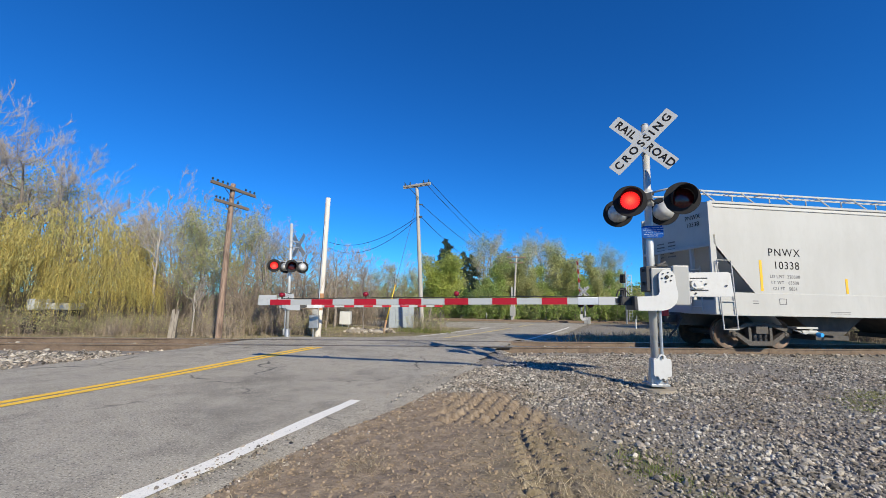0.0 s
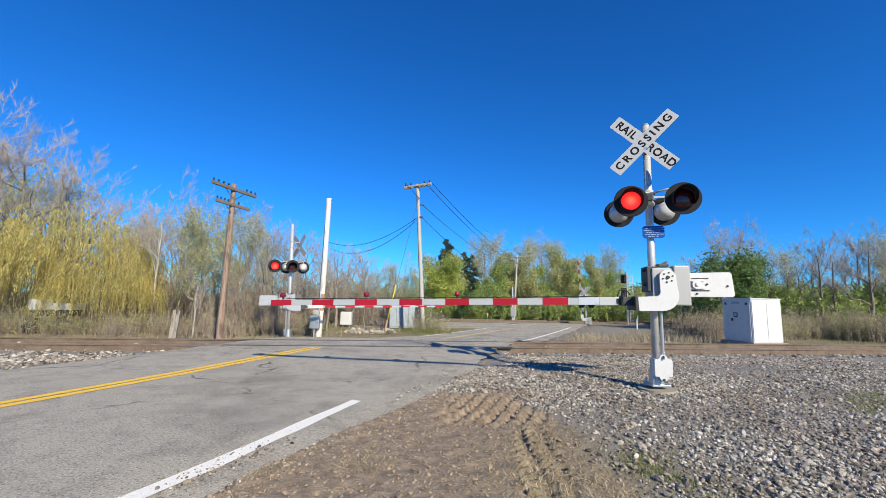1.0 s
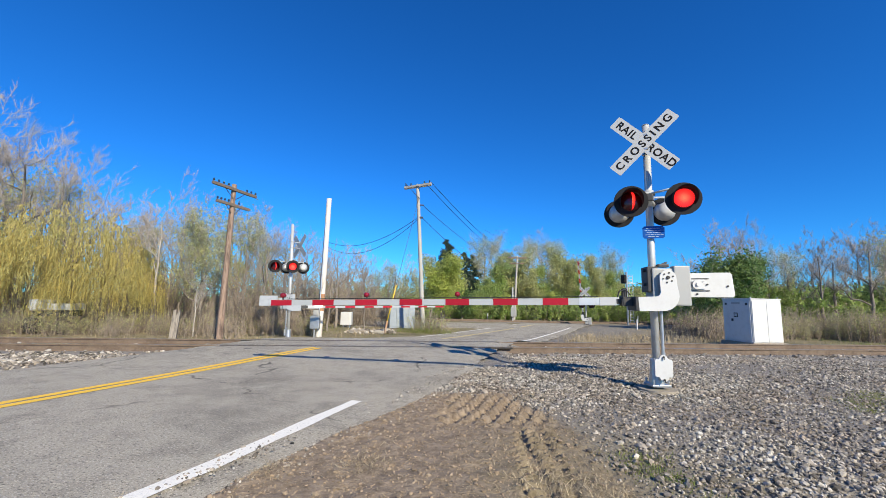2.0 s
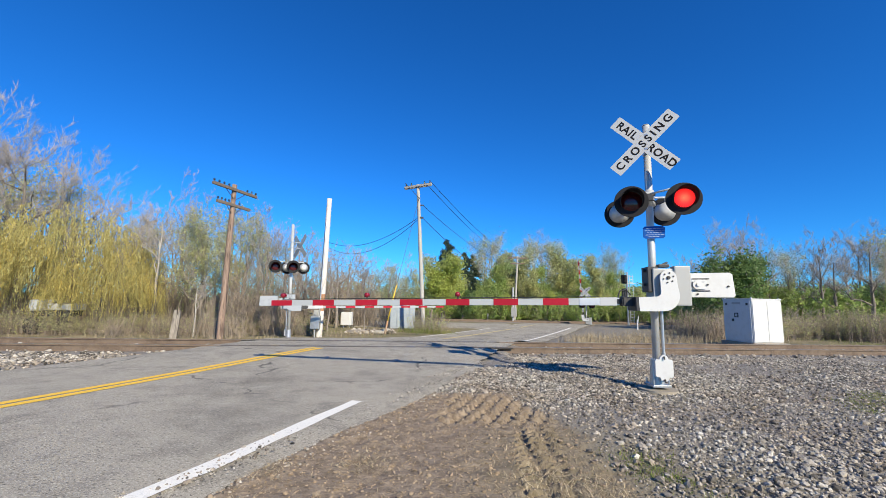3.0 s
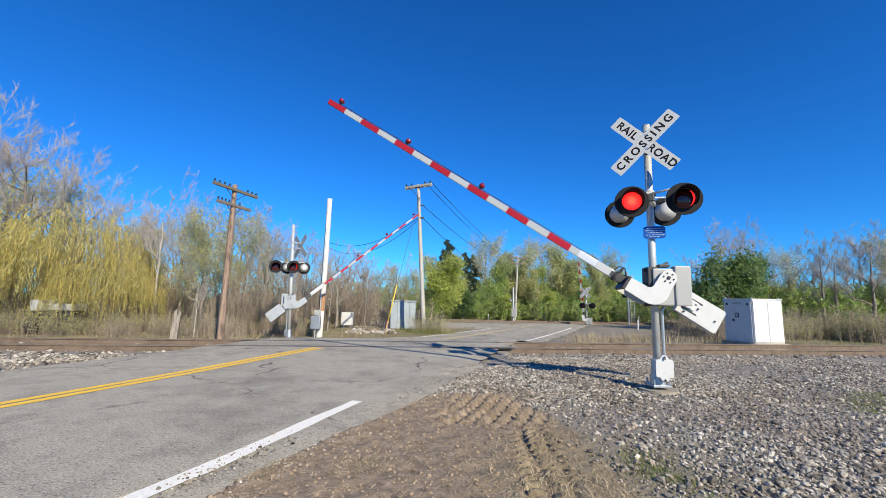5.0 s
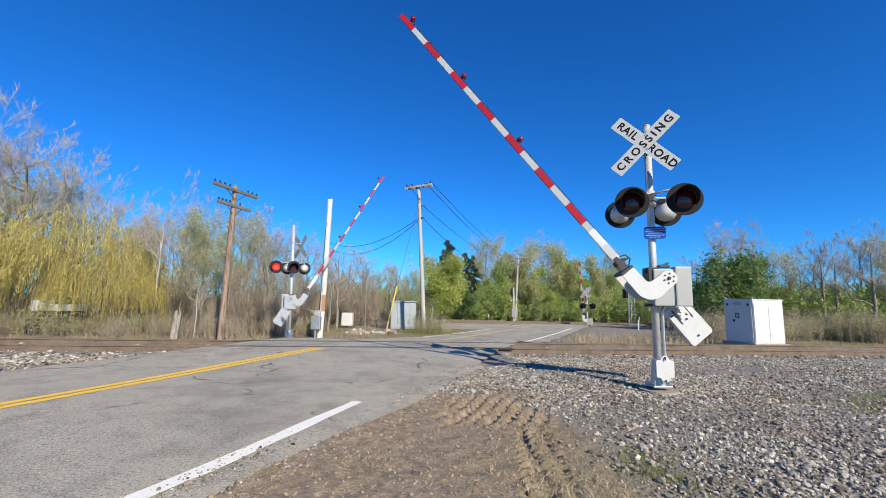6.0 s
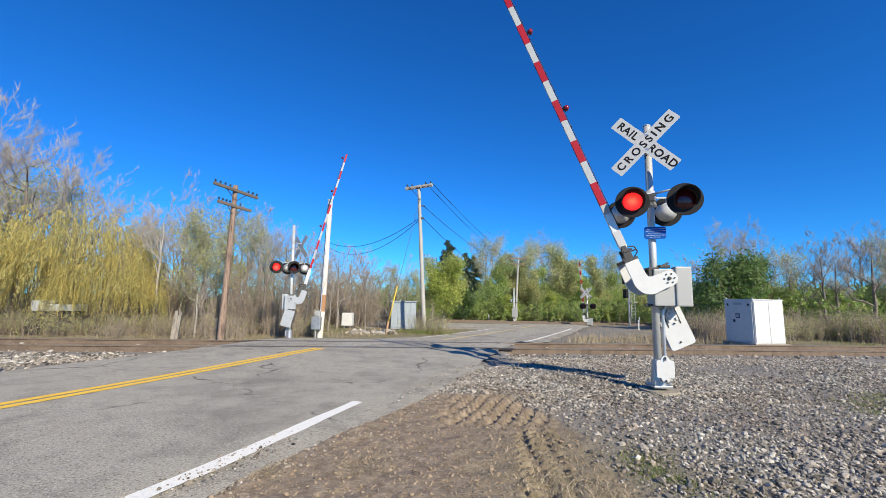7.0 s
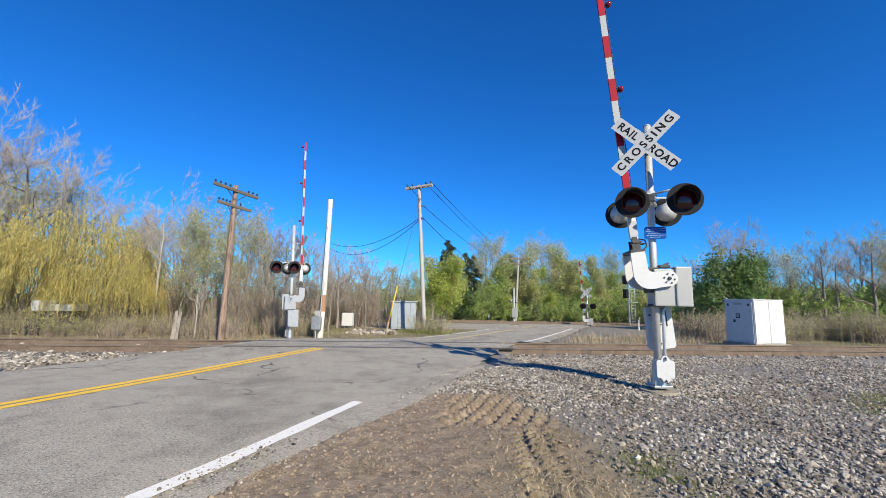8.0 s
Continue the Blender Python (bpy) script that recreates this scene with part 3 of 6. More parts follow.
def lamp_unit(parent, m, key=None):
    """Signal lamp: round black background, hood, ribbed red lens, grey housing behind. Faces -y."""
    bm = bmesh.new()
    lathe(bm, [(0.006, 0.0), (0.006, 0.25), (0.002, 0.256), (-0.004, 0.256), (-0.006, 0.25), (-0.006, 0.0)], 40)
    disc = part("lamp_background", bm, BLACK, parent, "round black signal background")
    disc.matrix_basis = m
    bm = bmesh.new()
    n = 22
    inner, outer = [], []
    for i in range(n + 1):
        a = radians(-35 + 250 * i / n)
        reach = 0.05 + 0.25 * max(0.0, math.sin(radians(-35 + 250 * i / n) * 0.72 + 0.44)) ** 0.7
        for r, store in ((0.162, inner), (0.168, outer)):
            store.append([bm.verts.new((r * math.cos(a), -0.012, r * math.sin(a))),
                          bm.verts.new((r * 1.02 * math.cos(a), -0.012 - reach, r * 1.02 * math.sin(a) - 0.02))])
    for s in (inner, outer):
        for p, q in zip(s, s[1:]):
            bm.faces.new((p[0], q[0], q[1], p[1]))
    for p, q, s, t in zip(inner, inner[1:], outer, outer[1:]):
        bm.faces.new((p[1], q[1], t[1], s[1]))
    part("hood", bm, BLACK, disc, "black lamp hood", True)
    bm = bmesh.new()
    lathe(bm, [(-0.012, 0.158), (-0.02, 0.15), (-0.034, 0.10), (-0.04, 0.05), (-0.042, 0.0)], 28)
    part("lens", bm, RED_LENS, disc, "dark red unlit lens", True)
    bm = bmesh.new()
    lathe(bm, [(0.014, 0.175), (0.07, 0.17), (0.15, 0.14), (0.2, 0.11), (0.215, 0.05), (0.215, 0.0)], 24)
    part("lamp_housing", bm, ALU_PAINT, disc, "grey aluminium housing", True)
    if key:
        # glowing insert: turned face-on when the lamp is lit, turned away when it is not
        bm = bmesh.new()
        lathe(bm, [(0.0, 0.148), (-0.006, 0.12), (-0.009, 0.06), (-0.01, 0.0)], 28)
        glow = part("light_element", bm, LIT, disc, "glowing red signal light", True)
        LAMPS[key] = glow
    return disc


def crossbuck(parent, m):
    """Two crossed white blades with black lettering; faces -y."""
    for word_a, word_b, tilt, y, long in (("RAIL", "ROAD", -45, 0.0, 1.205), ("CROS", "SING", 45, -0.006, 1.26)):
        bm = bmesh.new()
        box(bm, (0, 0, 0), (long, 0.004, 0.226))
        corners = [e for e in bm.edges if abs(e.verts[0].co.y - e.verts[1].co.y) > 0.001]
        bmesh.ops.bevel(bm, geom=corners, offset=0.008, segments=2, affect="EDGES")
        blade = part("crossbuck_blade", bm, SIGN_WHITE, parent, "white reflective blade with black letters")
        bm = bmesh.new()
        box(bm, (0, 0.004, 0), (long - 0.01, 0.003, 0.22))
        part("blade_back", bm, GALV, blade, "bare grey metal back")
        blade.matrix_basis = m @ Matrix.Translation((0, y, 0)) @ Matrix.Rotation(radians(-tilt), 4, "Y")
        if tilt < 0:
            for word, x in ((word_a, -0.345), (word_b, 0.35)):
                letters("lettering", word, 0.172, Matrix.Translation((x, -0.004, -0.002)) @ FACE, STENCIL, blade, 1.12, 0.004)
        else:
            letters("lettering", "CROSSING", 0.172, Matrix.Translation((0, -0.004, -0.002)) @ FACE, STENCIL, blade, 1.52, 0.004)


def gate_bracket_outline():
    return (arc(0.0, 0.0, 0.120, 180, 0, 12) + [(0.125, -0.12)] + arc(-0.10, -0.27, 0.245, 5, -90, 8) + [(-0.445, -0.515), (-0.455, -0.30), (-0.22, -0.29)]
            + arc(-0.19, -0.22, 0.07, -90, 0, 4) + [(-0.12, -0.15)])


def gate(parent, m, length, drop=0.3626, detail=True, paint=WHITE, slim=1.0):
    """Gate arm with its side brackets and counterweights; its own origin is the pivot; the arm runs towards -x at rest."""
    bm = bmesh.new()
    start = 0.68
    n = 10
    x0, x1 = -start, -length
    a = []
    for i in range(n + 1):
        x = x0 + (x1 - x0) * i / n
        h = slim * (0.056 - 0.008 * i / n)
        a.append([bm.verts.new((x, y, -drop + z)) for y, z in ((-0.022, -h), (0.022, -h), (0.022, h), (-0.022, h))])
    for p, q in zip(a, a[1:]):
        for i in range(4):
            j = (i + 1) % 4
            bm.faces.new((p[i], p[j], q[j], q[i]))
    bm.faces.new(a[0])
    bm.faces.new(a[-1])
    arm = part("gate_arm", bm, ARM_WHITE, parent, "white gate arm with red stripes")
    arm.matrix_basis = m
    # metal root section
    bm = bmesh.new()
    box(bm, (-1.0, 0, -drop), (0.62, 0.052, 0.122), 0.006)
    part("arm_root", bm, ARM_GREY, arm, "bare aluminium root of the arm")
    bm = bmesh.new()
    box(bm, (-0.86, 0, -drop), (0.26, 0.060, 0.132), 0.006)
    part("root_sleeve", bm, SIGN_WHITE, arm, "white painted sleeve")
    # red sheets, one stripe in two
    for i in range(0, 13, 2):
        s0, s1 = length - i * 0.410, length - (i + 1) * 0.410
        if s1 < 1.2:
            break
        bm = bmesh.new()
        f0, f1 = (s0 - start) / (length - start), (s1 - start) / (length - start)
        box(bm, (-(s0 + s1) / 2, 0, -drop), (s0 - s1, 0.050, 2 * slim * (0.0575 - 0.008 * (f0 + f1) / 2)))
        part("red_stripe", bm, ARM_RED, arm)
    # lamps along the top
    for i in (0.55, 4.5, 8.5):
        x = -(length - i * 0.410)
        bm = bmesh.new()
        tube(bm, (x, 0, -drop + 0.055), (x, 0, -drop + 0.10), 0.018, 0.018, 8)
        box(bm, (x, 0, -drop + 0.105), (0.1, 0.05, 0.02), 0.004)
        foot = part("arm_lamp", bm, DARK_STEEL, arm, "red warning lamp on the arm")
        for s in (-1, 1):
            bm = bmesh.new()
            lathe(bm, [(0.0, 0.0), (0.0, 0.040), (0.03, 0.044), (0.050, 0.036), (0.054, 0.0)], 14)
            cap = part("lamp_cap", bm, RED_CAP, foot, "red plastic lens", True)
            cap.matrix_basis = Matrix.Translation((x, 0.0, -drop + 0.135)) @ Matrix.Rotation(0 if s > 0 else math.pi, 4, "Z")
    if detail:
        # cable clips and cable on the arm's top
        bm = bmesh.new()
        for i in range(14):
            x = -1.5 - i * 0.37
            box(bm, (x, 0, -drop + 0.075), (0.018, 0.05, 0.012))
        pipe(bm, [(-1.0, 0.0, -drop + 0.078), (-length + 0.25, 0.0, -drop + 0.068)], 0.007, 6)
        part("arm_cable", bm, CABLE, arm, "thin cable clipped along the arm")
    for y0, y1 in ((-0.235, -0.200), (0.20, 0.235)):
        bm = bmesh.new()
        plate(bm, gate_bracket_outline(), y0, y1)
        part("side_bracket", bm, paint, arm, "white bent steel bracket")
        y = y0 if y0 < 0 else y1
        d = -1 if y0 < 0 else 1
        bm = bmesh.new()
        tube(bm, (0, y, 0), (0, y + d * 0.025, 0), 0.03, 0.022, 10)
        part("hub", bm, DARK_STEEL, arm)
        for k in range(6):
            ang = radians(60 * k + 15)
            bm = bmesh.new()
            tube(bm, (0.075 * math.cos(ang), y, 0.075 * math.sin(ang)), (0.075 * math.cos(ang), y + d * 0.014, 0.075 * math.sin(ang)), 0.014, 0.011, 6)
            part("bolt", bm, DARK_STEEL, arm)
    bm = bmesh.new()
    box(bm, (-0.47, 0, -0.40), (0.05, 0.47, 0.22), 0.006)
    for y in (-0.075, 0.075):
        box(bm, (-0.56, y, -0.37), (0.20, 0.025, 0.13), 0.004)
    box(bm, (-0.665, 0.0, -drop), (0.12, 0.075, 0.085), 0.006)
    box(bm, (-0.625, 0.0, -drop), (0.035, 0.2, 0.11), 0.004)
    tube(bm, (-0.63, -0.11, -drop + 0.07), (-0.63, 0.11, -drop + 0.07), 0.016, 0.016, 8)
    pipe(bm, [(-0.70, 0.02, -drop + 0.05), (-0.66, 0.02, -drop + 0.17), (-0.56, 0.03, -drop + 0.19), (-0.48, 0.06, -drop + 0.10)], 0.011, 6)
    for y in (-0.06, 0.06):
        tube(bm, (-0.60, y, -drop + 0.06), (-0.60, y, -drop + 0.16), 0.013, 0.013, 6)
    part("arm_adapter", bm, DARK_STEEL, arm, "dark steel adapter between brackets and arm")
    # counterweights
    for y in (0.175, 0.245):
        bm = bmesh.new()
        plate(bm, [(0.44, 0.075), (0.46, 0.09), (1.07, 0.09), (1.10, 0.06), (1.12, -0.28), (1.09, -0.31), (0.44, -0.30)], y - 0.025, y + 0.025, 0.004)
        part("counterweight", bm, paint, arm, "white steel counterweight plate")
    bm = bmesh.new()
    box(bm, (0.37, 0.145, -0.035), (0.62, 0.035, 0.035), 0.004)
    box(bm, (0.37, 0.145, -0.155), (0.62, 0.035, 0.035), 0.004)
    tube(bm, (0.56, 0.10, -0.10), (0.56, 0.155, -0.10), 0.075, 0.075, 16)
    tube(bm, (0.56, 0.08, -0.10), (0.56, 0.10, -0.10), 0.03, 0.03, 8)
    box(bm, (0.22, 0.20, -0.10), (0.36, 0.06, 0.17), 0.004)
    part("counterweight_arm", bm, paint, arm, "slotted white counterweight arm")
    # dark bars on the plate stand in for the shade inside open slots
    for z in (-0.005, -0.20):
        bm = bmesh.new()
        box(bm, (0.62, 0.146, z), (0.26, 0.01, 0.018), 0.003)
        part("slot_shade", bm, DARK_STEEL, arm)
    for x, z in ((1.02, -0.13), (0.56, -0.25), (0.72, -0.10)):
        bm = bmesh.new()
        tube(bm, (x, 0.15, z), (x, 0.128, z), 0.016, 0.014, 6)
        part("bolt", bm, DARK_STEEL, arm)
    return arm


def crossing_signal(m, label, gate_turn, sign_turn, height=4.33, key="", pivot=(0.135, -0.04, 1.725), length=6.85, group="crossing signals", front=True, sign_at=(-0.045, -0.27), lamps_at=((0.13, -0.32), (-0.02, 0.58)), lamp_z=3.0, lamp_turn=None, paint=WHITE, half=0.42, sign_drop=0.395, slim=1.0):
    sig = thing("crossing_signal", m, label, "crossing signal", group)
    r = 0.058
    bm = bmesh.new()
    tube(bm, (0, 0, 0.05), (0, 0, height), r, r, 20)
    tube(bm, (0, 0, height), (0, 0, height + 0.02), r + 0.006, r * 0.8, 20)
    part("mast", bm, ALU_PAINT, sig, "grey aluminium-painted steel mast", True)
    bm = bmesh.new()
    tube(bm, (0, 0, -0.3), (0, 0, 0.005), 0.30, 0.28, 20)
    part("foundation", bm, CONCRETE, sig, "round concrete foundation")
    bm = bmesh.new()
    box(bm, (0, 0, 0.06), (0.29, 0.29, 0.035), 0.006)
    tube(bm, (0, 0, 0.07), (0, 0, 0.45), 0.115, 0.085, 16)
    for sx in (-1, 1):
        for sy in (-1, 1):
            tube(bm, (sx * 0.115, sy * 0.115, 0.06), (sx * 0.115, sy * 0.115, 0.15), 0.014, 0.014, 8)
    part("base_casting", bm, GALV, sig, "cast base with four bolts")
    turn = Matrix.Rotation(radians(gate_turn), 4, "Z")
    bm = bmesh.new()
    o = [(-0.17, 0.13), (-0.17, 0.42)] + [(-0.15, 0.45), (-0.09, 0.45)] + arc(0, 0.46, 0.08, 160, 20, 6) + [(0.09, 0.45), (0.15, 0.45), (0.17, 0.42), (0.17, 0.13), (0.15, 0.1), (0.09, 0.10)] + arc(0, 0.09, 0.08, -20, -160, 6) + [(-0.09, 0.1), (-0.15, 0.1)]
    plate(bm, [(x + 0.04, z) for x, z in o][::-1], -0.21, -0.17, 0.006)
    box(bm, (0.04, -0.12, 0.28), (0.30, 0.11, 0.33), 0.01)
    jb = part("junction_box", bm, WHITE, sig, "white junction box with a lobed lid at the mast's foot")
    jb.matrix_basis = turn @ Matrix.Translation((0.01, -0.03, 0.127)) @ Matrix.Diagonal((0.765, 0.8, 0.765, 1))
    for z in (0.50, 0.055):
        bm = bmesh.new()
        tube(bm, (0.04, -0.21, z), (0.04, -0.235, z), 0.018, 0.018, 6)
        box(bm, (0.04, -0.24, z - 0.02), (0.02, 0.012, 0.06))
        part("lid_bolt", bm, DARK_STEEL, jb)
    px, py, pz = pivot
    # gate mechanism
    bm = bmesh.new()
    box(bm, (px + 0.02, py + 0.02, pz - 0.14), (0.44, 0.36, 0.58), 0.02)
    mech = part("mechanism_housing", bm, GREY_BOX if paint is WHITE else paint, sig, "grey cast gate mechanism housing")
    mech.matrix_basis = turn
    bm = bmesh.new()
    box(bm, (px + 0.225, py - 0.10, pz - 0.12), (0.235, 0.18, 0.62), 0.02)
    part("housing_cover", bm, GREY_BOX if paint is WHITE else paint, mech, "flat grey cover")
    bm = bmesh.new()
    box(bm, (-0.05, py + 0.02, pz - 0.02), (0.16, 0.30, 0.40), 0.01)
    for dz in (0.12, -0.10, -0.42):
        box(bm, (-0.01, 0, pz + dz), (0.22, 0.2, 0.035), 0.004)
        tube(bm, (-0.15, -0.06, pz + dz), (0.1, -0.06, pz + dz), 0.012, 0.012, 6)
        tube(bm, (-0.17, -0.075, pz + dz), (-0.11, -0.075, pz + dz), 0.026, 0.026, 6)
    part("clamps", bm, DARK_STEEL, mech, "dark mast clamps and bolts")
    bm = bmesh.new()
    box(bm, (px + 0.0, py - 0.02, pz + 0.20), (0.16, 0.12, 0.05), 0.01)
    tube(bm, (px - 0.05, py - 0.05, pz + 0.2), (px + 0.08, py + 0.02, pz + 0.26), 0.018, 0.018, 8)
    part("top_latch", bm, DARK_STEEL, mech, "dark latch on top")
    bm = bmesh.new()
    tube(bm, (0.10, -0.02, 0.25), (0.10, -0.02, pz - 0.5), 0.024, 0.024, 10)
    tube(bm, (0.10, -0.02, pz - 0.5), (0.16, -0.02, pz - 0.42), 0.024, 0.024, 10)
    tube(bm, (0.10, -0.02, 0.5), (0.10, -0.02, 0.56), 0.034, 0.034, 10)
    cd = part("conduit", bm, GALV, sig, "steel cable conduit")
    cd.matrix_basis = turn
    arm = gate(sig, turn @ Matrix.Translation(pivot), length, paint=paint, slim=slim)
    # sign, lamps
    s = Matrix.Rotation(radians(sign_turn), 4, "Z")
    crossbuck(sig, s @ Matrix.Translation((sign_at[0], sign_at[1], height - sign_drop)))
    for z in (height - sign_drop + 0.135, height - sign_drop - 0.105):
        bm = bmesh.new()
        tube(bm, (0, 0, z - 0.02), (0, 0, z + 0.02), r + 0.012, r + 0.012, 16)
        box(bm, (sign_at[0] / 2, sign_at[1] / 2, z), (0.05, abs(sign_at[1]) + 0.02, 0.03))
        cb = part("sign_clamp", bm, GALV, sig)
        cb.matrix_basis = s
    s = Matrix.Rotation(radians(sign_turn if lamp_turn is None else lamp_turn), 4, "Z")
    bm = bmesh.new()
    (fx, fy), (bx, by) = lamps_at
    zc = lamp_z + 0.17
    tube(bm, (0, 0, lamp_z - 0.02), (0, 0, lamp_z + 0.24), r + 0.035, r + 0.02, 16)
    for cx, cy in ((fx, fy + 0.12), (bx, by - 0.12)):
        pipe(bm, [(0, cy * 0.4, zc), (cx - half, cy, zc + 0.06), (cx - half, cy, zc - 0.02)], 0.017, 8)
        pipe(bm, [(0, cy * 0.4, zc), (cx + half, cy, zc + 0.06), (cx + half, cy, zc - 0.02)], 0.017, 8)
    ca = part("crossarm", bm, ALU_PAINT, sig, "grey lamp crossarms with cast hub", True)
    ca.matrix_basis = s
    bm = bmesh.new()
    box(bm, (0.0, -0.085, lamp_z + 0.11), (0.10, 0.09, 0.12), 0.012)
    tube(bm, (-0.06, -0.10, lamp_z + 0.15), (0.08, -0.10, lamp_z + 0.15), 0.02, 0.02, 8)
    pipe(bm, [(0.04, -0.10, lamp_z + 0.07), (0.12, -0.12, lamp_z - 0.02), (0.2, -0.12, lamp_z + 0.02)], 0.012, 6)
    part("terminal_box", bm, DARK_STEEL, ca, "dark terminal box and lamp cable")
    for i, (cx, cy, back) in enumerate(((fx, fy, 0), (bx, by, 180))):
        for j, sx in enumerate((-half, half)):
            k = key + ("f" if not back else "b") + "lr"[j] if key else None
            lamp_unit(sig, s @ Matrix.Translation((cx + sx, cy, lamp_z)) @ Matrix.Rotation(radians(back), 4, "Z"), k if k in WANTED else None)
    return sig, arm


FAR_GREY = material("weathered grey paint", (0.31, 0.33, 0.355), 0.6, 0.1, [((0.18, 0.19, 0.2), 5, 0.5, 0.75, 0.6)])
WANTED = {"nfl", "nfr", "fbl", "fbr"}
NEAR_SIGNAL, NEAR_ARM = crossing_signal(pose(3.42, 6.47, 0.03), "grey steel crossing signal with crossbuck, red lamps and striped gate arm", -9.3, -24.0, key="n", sign_at=(-0.055, -0.27), length=6.81, lamp_turn=-20.0, half=0.37, lamp_z=2.945, lamps_at=((0.065, -0.33), (-0.05, 0.58)))
# notice on the near mast
bm = bmesh.new()
box(bm, (0, 0, 0), (0.32, 0.006, 0.20))
bmesh.ops.bevel(bm, geom=[e for e in bm.edges if abs(e.verts[0].co.y - e.verts[1].co.y) > 0.001], offset=0.02, segments=3, affect="EDGES")
NOTICE = part("notice_sign", bm, SIGN_BLUE, NEAR_SIGNAL, "small blue notice with white lines of writing")
NOTICE.matrix_basis = pose(0.0, -0.10, 2.47, 0, 0, -20)
for z, w in ((0.065, 0.22), (0.03, 0.26), (-0.005, 0.2), (-0.04, 0.25), (-0.07, 0.16)):
    x = -w / 2
    rng = random.Random(int(z * 1000) + 90)
    while x < w / 2:
        ww = rng.uniform(0.02, 0.05)
        bm = bmesh.new()
        box(bm, (x + ww / 2, -0.004, z), (ww, 0.002, 0.008))
        part("writing_bar", bm, SIGN_TEXT, NOTICE)
        x += ww + 0.012

FAR_SIGNAL, FAR_ARM = crossing_signal(pose(-6.13, 16.35, -0.42, 0, -1.6, 0), "grey crossing signal seen from behind with striped gate arm", 200.9, 140.0, height=4.75, key="f",
                                      pivot=(0.0, -0.10, 1.72), length=6.75, sign_at=(0.0, -0.36), lamp_z=2.98, lamps_at=((-0.16, -0.25), (0.27, 0.3)), lamp_turn=203.0, paint=FAR_GREY, half=0.33, sign_drop=0.86, slim=0.72)
FAR_A, _ = crossing_signal(pose(13.3, 37.0, -1.8), "distant grey crossing signal with raised gate arm", -25, -25, height=4.6, length=5.4)
_.matrix_basis = _.matrix_basis @ Matrix.Rotation(radians(86), 4, "Y")


def distant_mast(m):
    d = thing("crossing_signal", m, "distant grey signal mast seen from behind beside the road", "crossing signal", "crossing signals")
    bm = bmesh.new()
    tube(bm, (0, 0, -0.2), (0, 0, 3.6), 0.08, 0.08, 10)
    part("mast", bm, ALU_PAINT, d)
    bm = bmesh.new()
    box(bm, (0.1, 0, 1.2), (0.5, 0.4, 0.9), 0.03)
    part("mechanism_housing", bm, GREY_BOX, d)
    for sx in (-0.35, 0.35):
        lamp_unit(d, Matrix.Translation((sx * 0.75, 0.1, 2.3)) @ Matrix.Rotation(math.pi, 4, "Z") @ Matrix.Diagonal((0.6, 0.6, 0.6, 1)))
    bm = bmesh.new()
    tube(bm, (-0.4, 0.02, 2.45), (0.4, 0.02, 2.45), 0.03, 0.03, 8)
    part("crossarm", bm, ALU_PAINT, d)


distant_mast(pose(7.0, 39.5, -0.80, 0, 0, -20))


# ------------------------------------------------------------------ covered hopper car
WHEELS = []


